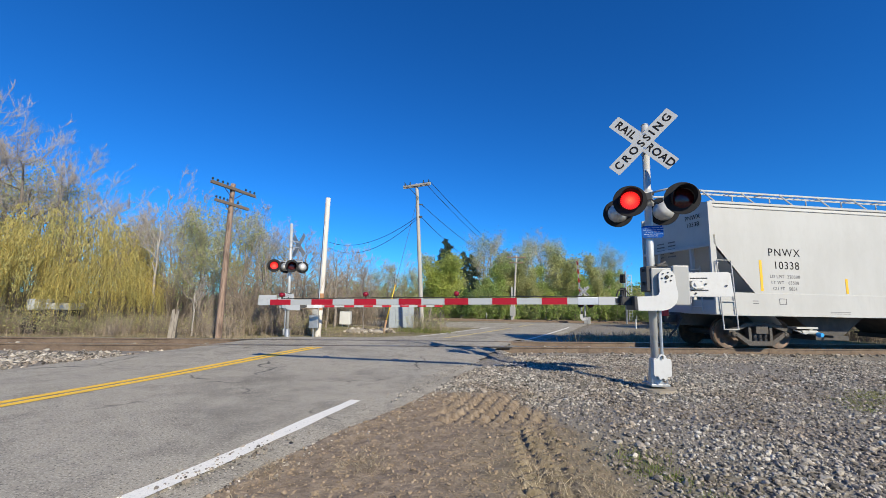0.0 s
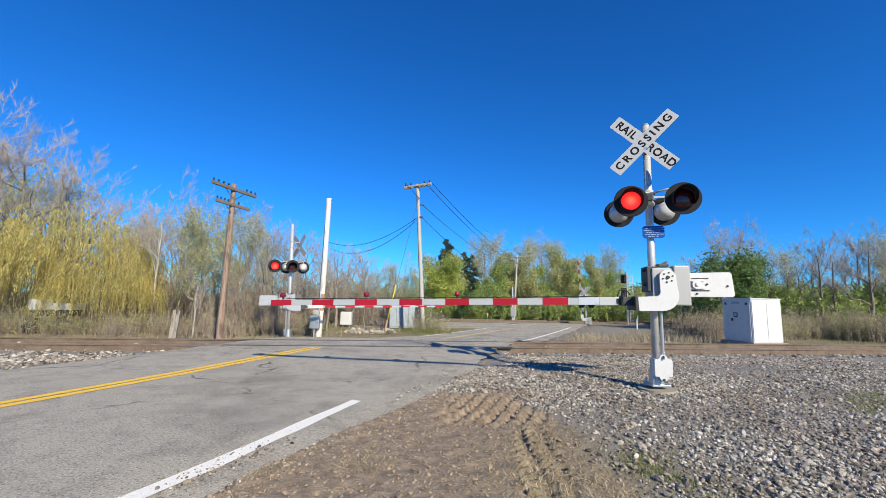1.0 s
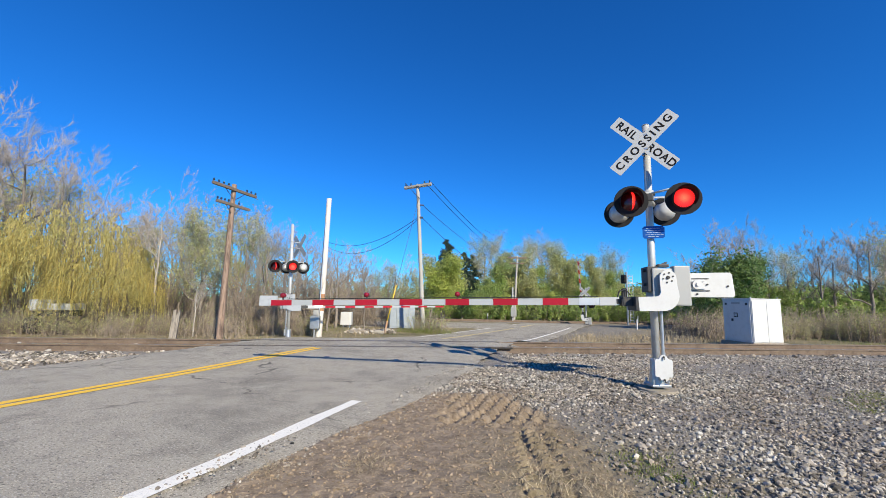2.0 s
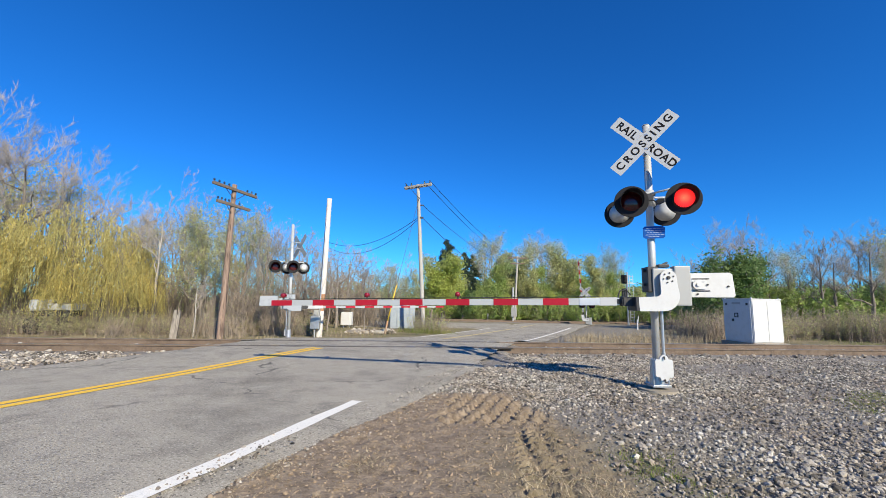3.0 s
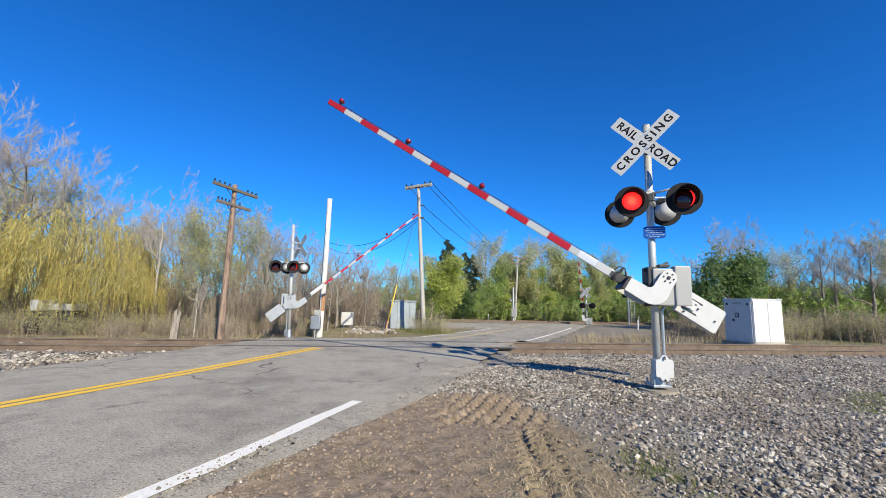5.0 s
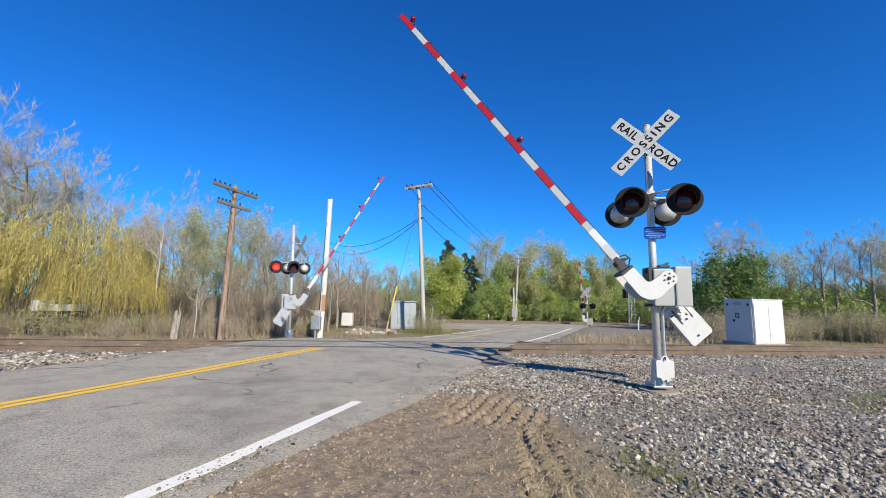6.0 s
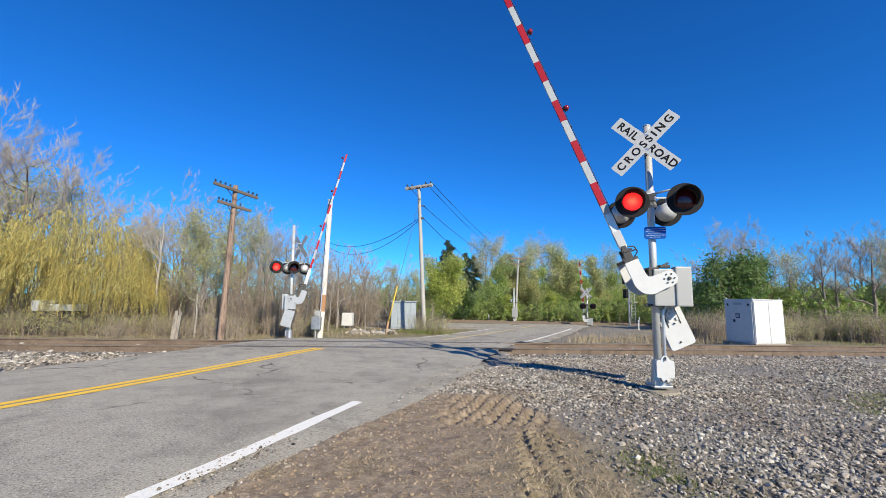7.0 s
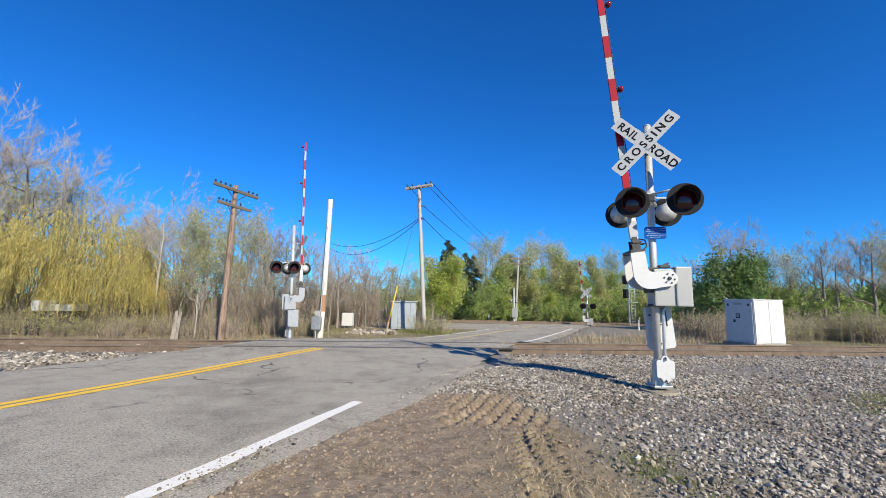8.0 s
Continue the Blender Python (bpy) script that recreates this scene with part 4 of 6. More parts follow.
def hopper_car(m):
    """Covered hopper; x runs forward from its rear end, y away from the road, z up from the rail."""
    car = thing("hopper_car", m, "pale grey covered hopper freight car, last of its train", "freight car")
    L, W = 17.6, 1.60
    top, eave, sill_t, sill_b = 4.62, 4.40, 1.70, 1.05
    # body sides, ends and hopper slopes as one shell
    for s in (-1, 1):
        bm = bmesh.new()
        n = 14
        # side sheet, bulging a little, cut back below at both ends
        rows = [(3.15, 1.0), (3.4, 1.0), (3.8, 0.995), (eave - 0.12, 0.985), (eave, 0.965)]
        lows = [(sill_t - 0.02, 1.0), (2.1, 1.0), (2.6, 1.0)]
        grid = []
        for z, f in lows + rows:
            cut = 0.12 + max(0.0, (3.15 - z)) * 0.86
            grid.append([bm.verts.new((cut + (L - 2 * cut) * i / n, s * W * f, z)) for i in range(n + 1)])
        for p, q in zip(grid, grid[1:]):
            for i in range(n):
                bm.faces.new((p[i], p[i + 1], q[i + 1], q[i]))
        inner = [[bm.verts.new(v.co - Vector((0, s * 0.02, 0))) for v in row] for row in grid]
        for p, q in zip(inner, inner[1:]):
            for i in range(n):
                bm.faces.new((p[i], q[i], q[i + 1], p[i + 1]))
        for p, q in ((grid[0], inner[0]), (grid[-1], inner[-1])):
            for i in range(n):
                bm.faces.new((p[i], q[i], q[i + 1], p[i + 1]))
        part("side_sheet", bm, CAR_PAINT, car, "pale grey side with black stencilled marks")
        bm = bmesh.new()
        box(bm, (L / 2, s * (W - 0.015), (sill_t + sill_b) / 2), (L - 0.1, 0.07, sill_t - sill_b), 0.01)
        box(bm, (L / 2, s * (W - 0.02), sill_b - 0.01), (L - 0.4, 0.16, 0.02), 0.004)
        part("side_sill", bm, CAR_PAINT, car)
        bm = bmesh.new()
        box(bm, (L / 2, s * (W * 0.975), eave + 0.0), (L - 0.16, 0.07, 0.07), 0.008)
        box(bm, (L / 2, s * (W * 0.985 + 0.012), eave - 0.14), (L - 0.4, 0.03, 0.03), 0.006)
        part("eave_rail", bm, CAR_PAINT, car)
    bm = bmesh.new()
    k = 8
    prof = [(-W * 0.965 + 2 * W * 0.965 * i / k, eave + (top - eave) * math.sin(math.pi * i / k)) for i in range(k + 1)]
    a = [bm.verts.new((0.1, y, z)) for y, z in prof]
    b = [bm.verts.new((L - 0.1, y, z)) for y, z in prof]
    for i in range(k):
        bm.faces.new((a[i], b[i], b[i + 1], a[i + 1]))
    part("roof", bm, CAR_PAINT, car, "shallow arched roof")
    for end in (0, 1):
        flip = (lambda x: x) if not end else (lambda x: L - x)
        bm = bmesh.new()
        up = [bm.verts.new((flip(0.12), y, z)) for y, z in prof]
        low = [bm.verts.new((flip(0.12), y, 3.1)) for y, z in prof]
        slope = [bm.verts.new((flip(2.6), y * 0.8, 0.75)) for y, z in prof]
        for i in range(k):
            bm.faces.new((up[i], up[i + 1], low[i + 1], low[i]))
            bm.faces.new((low[i], low[i + 1], slope[i + 1], slope[i]))
        sheet = part("end_sheet", bm, CAR_PAINT, car, "end wall with a sloping hopper floor below")
        bm = bmesh.new()
        for y in (-0.75, 0.75):
            box(bm, (flip(0.09), y, 2.2), (0.1, 0.09, 1.9), 0.006)
        box(bm, (flip(0.06), 0, 3.1), (0.08, 2 * W - 0.1, 0.10), 0.006)
        part("end_post", bm, CAR_PAINT, sheet)
        bm = bmesh.new()
        box(bm, (flip(0.10), 0, 1.26), (0.12, 2 * W, 0.42), 0.01)
        box(bm, (flip(0.75), 0, 1.06), (1.3, 2 * W - 0.1, 0.05), 0.006)
        part("end_sill", bm, CAR_PAINT, car)
        for s in (-1, 1):
            bm = bmesh.new()
            o = [(flip(0.0), eave), (flip(0.16), eave), (flip(0.22), sill_t), (flip(0.02), sill_t)]
            plate(bm, o, s * (W - 0.03) - 0.03, s * (W - 0.03) + 0.03)
            part("corner_post", bm, CAR_PAINT, car)
            # ladder on the side by the corner
            bm = bmesh.new()
            y = s * (W + 0.07)
            for x in (0.14, 0.60):
                tube(bm, (flip(x + 0.08), y, 0.62), (flip(x - 0.02), y, 2.62), 0.02, 0.018, 8)
            for i in range(6):
                z = 0.63 + i * 0.40
                tube(bm, (flip(0.21 - i * 0.018), y, z), (flip(0.67 - i * 0.018), y, z), 0.013, 0.013, 8)
            for z in (1.2, 2.55):
                for x in (0.16, 0.62):
                    tube(bm, (flip(x), y, z), (flip(x), s * W, z), 0.015, 0.015, 6)
            part("ladder", bm, CAR_PAINT, car, "steel corner ladder")
            bm = bmesh.new()
            for yy in (s * 0.75, s * 1.2):
                tube(bm, (flip(-0.03), yy, 1.1), (flip(-0.03), yy, 2.5), 0.018, 0.018, 6)
            for i in range(4):
                tube(bm, (flip(-0.03), s * 0.75, 1.25 + i * 0.38), (flip(-0.03), s * 1.2, 1.25 + i * 0.38), 0.015, 0.015, 6)
            part("end_ladder", bm, CAR_PAINT, car, "steel end ladder")
        bm = bmesh.new()
        box(bm, (flip(-0.28), 0, 0.86), (0.75, 0.22, 0.26), 0.02)
        box(bm, (flip(-0.66), 0.06, 0.86), (0.2, 0.3, 0.3), 0.03)
        pipe(bm, [(flip(-0.05), -0.35, 0.9), (flip(-0.3), -0.38, 0.55), (flip(-0.45), -0.36, 0.4), (flip(-0.5), -0.3, 0.25)], 0.03, 8)
        part("coupler", bm, DARK_STEEL, car, "dark steel coupler and air hose")
        bm = bmesh.new()
        box(bm, (flip(1.75), 0, 0.86), (3.6, 0.5, 0.4), 0.02)
        part("draft_sill", bm, CAR_FRAME, car)
        # truck
        xc = flip(1.98)
        for s in (-1, 1):
            bm = bmesh.new()
            y0, y1 = s * 1.02 - 0.07, s * 1.02 + 0.07
            top_o = [(-1.08, 0.50), (-1.08, 0.62), (-0.70, 0.70), (-0.45, 0.80), (0.45, 0.80), (0.70, 0.70), (1.08, 0.62), (1.08, 0.50), (0.76, 0.57), (0.42, 0.69), (-0.42, 0.69), (-0.76, 0.57)]
            for dx in (-0.36, 0.36):
                box(bm, (xc + dx, s * 1.02, 0.46), (0.10, 0.13, 0.50), 0.01)
            plate(bm, [(xc + x, z) for x, z in top_o], y0, y1)
            low_o = [(-0.42, 0.12), (0.42, 0.12), (0.86, 0.42), (0.80, 0.52), (0.36, 0.25), (-0.36, 0.25), (-0.80, 0.52), (-0.86, 0.42)]
            plate(bm, [(xc + x, z) for x, z in low_o], y0 - 0.004, y1 + 0.004)
            part("side_frame", bm, TRUCK_STEEL, car, "cast steel truck frame")
        bm = bmesh.new()
        box(bm, (xc, 0, 0.60), (0.42, 2.3, 0.26), 0.02)
        box(bm, (xc, 0, 0.82), (0.5, 0.6, 0.3), 0.02)
        part("bolster", bm, TRUCK_STEEL, car)
        for s in (-1, 1):
            bm = bmesh.new()
            for dx in (-0.18, 0, 0.18):
                for i in range(6):
                    tube(bm, (xc + dx, s * 1.02, 0.265 + i * 0.038), (xc + dx, s * 1.02, 0.287 + i * 0.038), 0.075, 0.075, 10)
                tube(bm, (xc + dx, s * 1.02, 0.255), (xc + dx, s * 1.02, 0.5), 0.04, 0.04, 8)
            part("spring_nest", bm, DARK_STEEL, car, "coil springs")
        for dx in (-0.89, 0.89):
            for s in (-1, 1):
                bm = bmesh.new()
                lathe(bm, [(-0.06, 0.0), (-0.06, 0.14), (-0.03, 0.2), (-0.01, 0.34), (-0.055, 0.38), (-0.06, 0.452)], 36)
                lathe(bm, [(0.06, 0.44), (0.075, 0.485), (0.05, 0.486), (0.02, 0.46)], 36)
                lathe(bm, [(0.07, 0.0), (0.05, 0.15), (0.03, 0.3), (0.06, 0.4), (0.062, 0.45)], 36)
                w = part("wheel", bm, WHEEL_STEEL, car, "rusty steel wheel with a bright tread", True)
                w.matrix_basis = Matrix.Translation((xc + dx, s * 0.752, 0.457)) @ Matrix.Rotation(0 if s < 0 else math.pi, 4, "Z")
                bm = bmesh.new()
                lathe(bm, [(-0.06, 0.452), (0.058, 0.458)], 36)
                part("tread", bm, TREAD, w, "bright worn tread", True)
                bm = bmesh.new()
                for q in range(3):
                    ang = math.tau * q / 3
                    tube(bm, (0.05 * math.cos(ang), -0.30, 0.05 * math.sin(ang)), (0.05 * math.cos(ang), -0.36, 0.05 * math.sin(ang)), 0.018, 0.018, 6)
                tube(bm, (0, -0.06, 0), (0, -0.30, 0), 0.11, 0.11, 16)
                tube(bm, (0, -0.30, 0), (0, -0.345, 0), 0.09, 0.08, 16)
                part("bearing", bm, TRUCK_STEEL, w, "axle end cap with bolts", True)
                WHEELS.append(w)
            bm = bmesh.new()
            tube(bm, (xc + dx, -0.75, 0.457), (xc + dx, 0.75, 0.457), 0.085, 0.085, 12)
            part("axle", bm, DARK_STEEL, car)
    # outlets below the body
    for xh in (4.6, 8.8, 13.0):
        bm = bmesh.new()
        o = [(xh - 1.9, 1.45), (xh + 1.9, 1.45), (xh + 0.45, 0.42), (xh - 0.45, 0.42)]
        plate(bm, o, -0.95, 0.95)
        part("hopper_outlet", bm, CAR_FRAME, car, "sloped discharge hopper")
        bm = bmesh.new()
        box(bm, (xh, 0, 0.36), (1.2, 2.0, 0.14), 0.01)
        tube(bm, (xh - 0.3, -1.3, 0.42), (xh - 0.3, 1.3, 0.42), 0.04, 0.04, 10)
        part("outlet_gate", bm, CAR_FRAME, car)
    bm = bmesh.new()
    box(bm, (3.35, -1.18, 0.68), (0.75, 0.3, 0.06), 0.01)
    tube(bm, (3.2, -1.25, 0.55), (3.75, -1.25, 0.55), 0.06, 0.06, 12)
    pipe(bm, [(3.0, -1.2, 0.62), (3.3, -1.3, 0.5), (3.6, -1.3, 0.7)], 0.025, 6)
    val = part("valve", bm, CAR_PAINT, car, "brake valve and pipes")
    bm = bmesh.new()
    tube(bm, (3.72, -1.32, 0.48), (3.72, -1.44, 0.48), 0.085, 0.06, 14)
    part("cap", bm, BLUE_CAP, val, "bright blue cap")
    # roof walk
    bm = bmesh.new()
    for s in (-1, 1):
        y = s * (W - 0.42)
        for yy in (y - 0.17, y + 0.17):
            box(bm, (L / 2, yy, 4.80), (L + 0.1, 0.03, 0.05))
        for i in range(17):
            box(bm, (0.0 + i * L / 16, y, 4.79), (0.03, 0.34, 0.02))
        for i in range(14):
            x = 0.06 + i * (L - 0.12) / 13
            tube(bm, (x + 0.25, s * W * 0.965, eave + 0.02), (x, s * (W - 0.25), 4.79), 0.022, 0.022, 6)
            tube(bm, (x, s * (W - 0.59), 4.60), (x, s * (W - 0.59), 4.79), 0.02, 0.02, 6)
    for x in (0.0, L):
        tube(bm, (x, -W + 0.2, 4.80), (x, W - 0.2, 4.80), 0.02, 0.02, 6)
    part("roof_walk", bm, CAR_PAINT, car, "steel roof walkway on angled brackets")
    bm = bmesh.new()
    for s in (-1, 1):
        for i in range(60):
            x = 0.1 + i * (L - 0.2) / 59
            box(bm, (x, s * (W - 0.42), 4.805), (0.02, 0.32, 0.015))
    tagged(part("walk_grating", bm, GALV, car, "steel grating"), kind="stuff")
    bm = bmesh.new()
    box(bm, (L / 2, 0, 4.68), (L - 1.6, 0.6, 0.16), 0.03)
    part("trough_hatch", bm, CAR_PAINT, car)
    # writing on the near side
    y = -W - 0.004
    def put(body, size, x, z, mat=STENCIL, sp=1.0, yy=y):
        letters("stencil", body, size, Matrix.Translation((x, yy, z)) @ FACE, mat, car, sp)
    put("PNWX", 0.33, 2.45, 2.92, sp=1.2)
    put("10338", 0.33, 2.50, 2.53, sp=1.1)
    put("LD LMT  220500", 0.135, 2.42, 2.20, STENCIL_GREY, 1.1)
    put("LT WT   65500", 0.135, 2.41, 2.02, STENCIL_GREY, 1.1)
    put("CU FT   5851", 0.135, 2.40, 1.84, STENCIL_GREY, 1.1)
    for body, z in (("PNWX", 4.05), ("10338", 3.82)):
        letters("stencil", body, 0.2, Matrix.Translation((0.09, -0.85, z)) @ Matrix.Rotation(radians(-90), 4, "Z") @ FACE, STENCIL, car, 1.1)
    bm = bmesh.new()
    rng = random.Random(5)
    for r in range(5):
        for q in range(2):
            box(bm, (0.095, 0.15 + q * 0.55, 3.4 - r * 0.12), (0.004, rng.uniform(0.2, 0.4), 0.04))
    for r in range(2):
        box(bm, (1.35, y - 0.019, 1.46 - r * 0.07), (0.2, 0.003, 0.02))
        box(bm, (4.2, y - 0.019, 1.18 - r * 0.05), (0.7, 0.003, 0.012))
    for x0 in (2.15, 2.38):
        box(bm, (x0, y - 0.019, 1.46), (0.015, 0.003, 0.16))
    for z0 in (1.38, 1.54):
        box(bm, (2.265, y - 0.019, z0), (0.245, 0.003, 0.015))
    tagged(part("small_writing", bm, STENCIL_GREY, car, "small unreadable stencils"), kind="stuff")
    for x, z0, z1 in ((1.62, 1.76, 2.68), (4.55, 1.74, 2.2), (8.2, 1.74, 2.2), (12.4, 1.74, 2.2)):
        bm = bmesh.new()
        box(bm, (x, y - 0.0, (z0 + z1) / 2), (0.085, 0.006, z1 - z0))
        part("reflective_strip", bm, REFLECT_YELLOW, car, "yellow reflective strip")
    bm = bmesh.new()
    box(bm, (-0.5, -0.12, 1.18), (0.18, 0.24, 0.48), 0.03)
    tube(bm, (-0.5, -0.12, 1.42), (-0.5, -0.12, 1.47), 0.06, 0.05, 12)
    eot = part("end_marker", bm, EOT_RED, car, "red end-of-train marker box")
    bm = bmesh.new()
    box(bm, (-0.5, -0.12, 0.86), (0.1, 0.14, 0.22), 0.01)
    part("marker_clamp", bm, DARK_STEEL, eot)
    return car


_c = on_track(0, 0.75)
HOPPER = hopper_car(Matrix.Translation(on_track((7.73 - _c.x) / TU[0], 0.75, 0.041)) @ Matrix.Rotation(radians(TRACK_ANGLE), 4, "Z"))


# ------------------------------------------------------------------ poles, boxes, wires beyond the track
def level(x, y):
    return float(ground_level(np.array([x]), np.array([y]))[0])


def wire(name, a, b, sag, r, parent=None, label=""):
    a, b = Vector(a), Vector(b)
    pts = [a.lerp(b, i / 14) - Vector((0, 0, sag * 4 * (i / 14) * (1 - i / 14))) for i in range(15)]
    bm = bmesh.new()
    rings = []
    for p in pts:
        rings.append([bm.verts.new(p + Vector(q)) for q in ((r, 0, -r * 0.6), (-r, 0, -r * 0.6), (0, 0, r))])
    for p, q in zip(rings, rings[1:]):
        for i in range(3):
            bm.faces.new((p[i], p[(i + 1) % 3], q[(i + 1) % 3], q[i]))
    return part(name, bm, CABLE, parent, label)


def round_pole(bm, foot, top, r0, r1, seg=14, rings=10, wob=0.006):
    foot, top = Vector(foot), Vector(top)
    rng = random.Random(int(top.z * 100))
    got = []
    for i in range(rings + 1):
        f = i / rings
        c = foot.lerp(top, f)
        r = r0 + (r1 - r0) * f
        got.append([bm.verts.new(c + Vector((math.cos(math.tau * k / seg), math.sin(math.tau * k / seg), 0)) * (r + rng.uniform(-wob, wob))) for k in range(seg)])
    for p, q in zip(got, got[1:]):
        for k in range(seg):
            bm.faces.new((p[k], p[(k + 1) % seg], q[(k + 1) % seg], q[k]))
    bm.faces.new(got[-1])
    return bm


def telegraph_pole():
    x, y = -8.1, 14.9
    z = level(x, y)
    pole = thing("telegraph_pole", pose(x, y, z), "old leaning brown timber telegraph pole with two crossarms", "utility pole")
    bm = bmesh.new()
    round_pole(bm, (0, 0, -0.3), (-0.15, 0.35, 5.95), 0.122, 0.088)
    part("pole", bm, WOOD_POLE, pole, smooth=True)
    way = Vector((0.33, 0.94, -0.02)).normalized()
    for c, half in ((Vector((-0.05, 0.30, 5.72)), 1.05), (Vector((-0.06, 0.27, 5.1)), 0.78)):
        bm = bmesh.new()
        turn = way.to_track_quat("X", "Z").to_matrix().to_4x4()
        box(bm, c, (2 * half, 0.09, 0.11), 0.006, turn)
        arm = part("crossarm", bm, TIE, pole, "dark timber crossarm with insulators")
        bm = bmesh.new()
        for s in (-1, 1):
            tube(bm, c + way * (s * half * 0.5), c + Vector((-0.02, 0, -0.42)), 0.014, 0.014, 6)
        part("brace", bm, DARK_STEEL, arm)
        for i in range(10):
            f = -0.95 + 1.9 * i / 9
            if abs(f) < 0.12 or (i in (6,) and half > 1) or (half < 1 and i in (5, 7, 8, 9)):
                continue
            p = c + way * (f * half) + Vector((0, 0, 0.05))
            bm = bmesh.new()
            tube(bm, p, p + Vector((0, 0, 0.07)), 0.012, 0.012, 6)
            tube(bm, p + Vector((0, 0, 0.05)), p + Vector((0, 0, 0.12)), 0.042, 0.03, 8)
            part("insulator", bm, INSULATOR, arm, "dark glass insulator", True)


def utility_pole():
    x, y = -0.98, 22.8
    z = level(x, y)
    pole = thing("utility_pole", pose(x, y, z), "pale grey timber utility pole with double crossarm and wires", "utility pole")
    bm = bmesh.new()
    round_pole(bm, (0, 0, -0.3), (-0.58, 0.1, 8.55), 0.135, 0.09)
    part("pole", bm, GREY_POLE, pole, smooth=True)
    top = Vector((-0.58, 0.1, 8.45))
    for off in (-0.12, 0.12):
        bm = bmesh.new()
        turn = Vector((0.86, -0.51, 0.0)).normalized().to_track_quat("X", "Z").to_matrix().to_4x4()
        box(bm, top + Vector((0, off, 0)), (1.9, 0.09, 0.11), 0.006, turn)
        part("crossarm", bm, GREY_POLE, pole)
    for f in (-0.8, -0.45, 0.45, 0.8):
        p = top + Vector((f * 0.9, -0.53 * f - 0.12, 0.06))
        bm = bmesh.new()
        tube(bm, p, p + Vector((0, 0, 0.16)), 0.045, 0.03, 8)
        part("insulator", bm, INSULATOR, pole, "dark insulator", True)
    bm = bmesh.new()
    box(bm, (-0.40, 0.06, 7.3), (0.42, 0.06, 0.06))
    box(bm, (-0.35, 0.05, 6.55), (0.3, 0.12, 0.1))
    part("bracket", bm, DARK_STEEL, pole, "steel cable brackets")
    w = Vector((x, y, z))
    lines = [(top + Vector((0.8, -0.2, 0.2)), (9.6, 52, 6.9), 0.5), (top + Vector((0.45, -0.1, 0.2)), (9.0, 52, 6.7), 0.5), (Vector((-0.25, 0.06, 7.3)), (8.6, 52, 6.3), 0.6),
             (Vector((-0.3, 0.06, 6.6)), (8.2, 52, 4.9), 0.9), (Vector((-0.45, 0.06, 6.6)), (-9.6, 33.0, 6.0), 0.9), (Vector((-0.45, 0.06, 6.5)), (-9.8, 33.0, 5.7), 1.3),
             (top + Vector((-0.75, 0.1, 0.2)), (-1.4, 22.7, 7.2), 0.0)]
    for a, b, sag in lines:
        wire("wire", a, Vector(b) - w, sag, 0.017, pole, "thin black overhead wire")


def pale_pole():
    x, y = -5.39, 18.1
    z = level(x, y)
    pole = thing("service_pole", pose(x, y, z), "pale weathered pole with rust stains and a meter box", "utility pole")
    bm = bmesh.new()
    round_pole(bm, (0, 0, 1.9), (0.02, 0.15, 6.35), 0.135, 0.115, 10)
    part("upper_pole", bm, POLE_PALE, pole, smooth=True)
    bm = bmesh.new()
    round_pole(bm, (-0.012, -0.008, 1.15), (0, 0, 1.905), 0.138, 0.136, 10)
    part("middle_pole", bm, POLE_RUST, pole, "rust-stained band of the pole", smooth=True)
    bm = bmesh.new()
    round_pole(bm, (-0.05, -0.03, -0.3), (-0.012, -0.008, 1.155), 0.14, 0.137, 10)
    part("lower_pole", bm, POLE_PALE, pole, smooth=True)
    bm = bmesh.new()
    box(bm, (-0.14, -0.3, 0.66), (0.40, 0.22, 0.56), 0.02)
    mb = part("meter_box", bm, GALV, pole, "grey steel meter box")
    bm = bmesh.new()
    tube(bm, (-0.1, -0.3, 1.06), (-0.1, -0.44, 1.06), 0.085, 0.08, 14)
    box(bm, (-0.1, -0.3, 1.07), (0.25, 0.2, 0.26), 0.02)
    part("meter", bm, GREY_BOX, mb)
    bm = bmesh.new()
    tube(bm, (-0.16, -0.3, -0.2), (-0.16, -0.3, 0.42), 0.035, 0.035, 8)
    tube(bm, (-0.02, -0.2, 1.15), (0.0, -0.05, 5.2), 0.028, 0.028, 8)
    part("conduit", bm, GALV, mb)


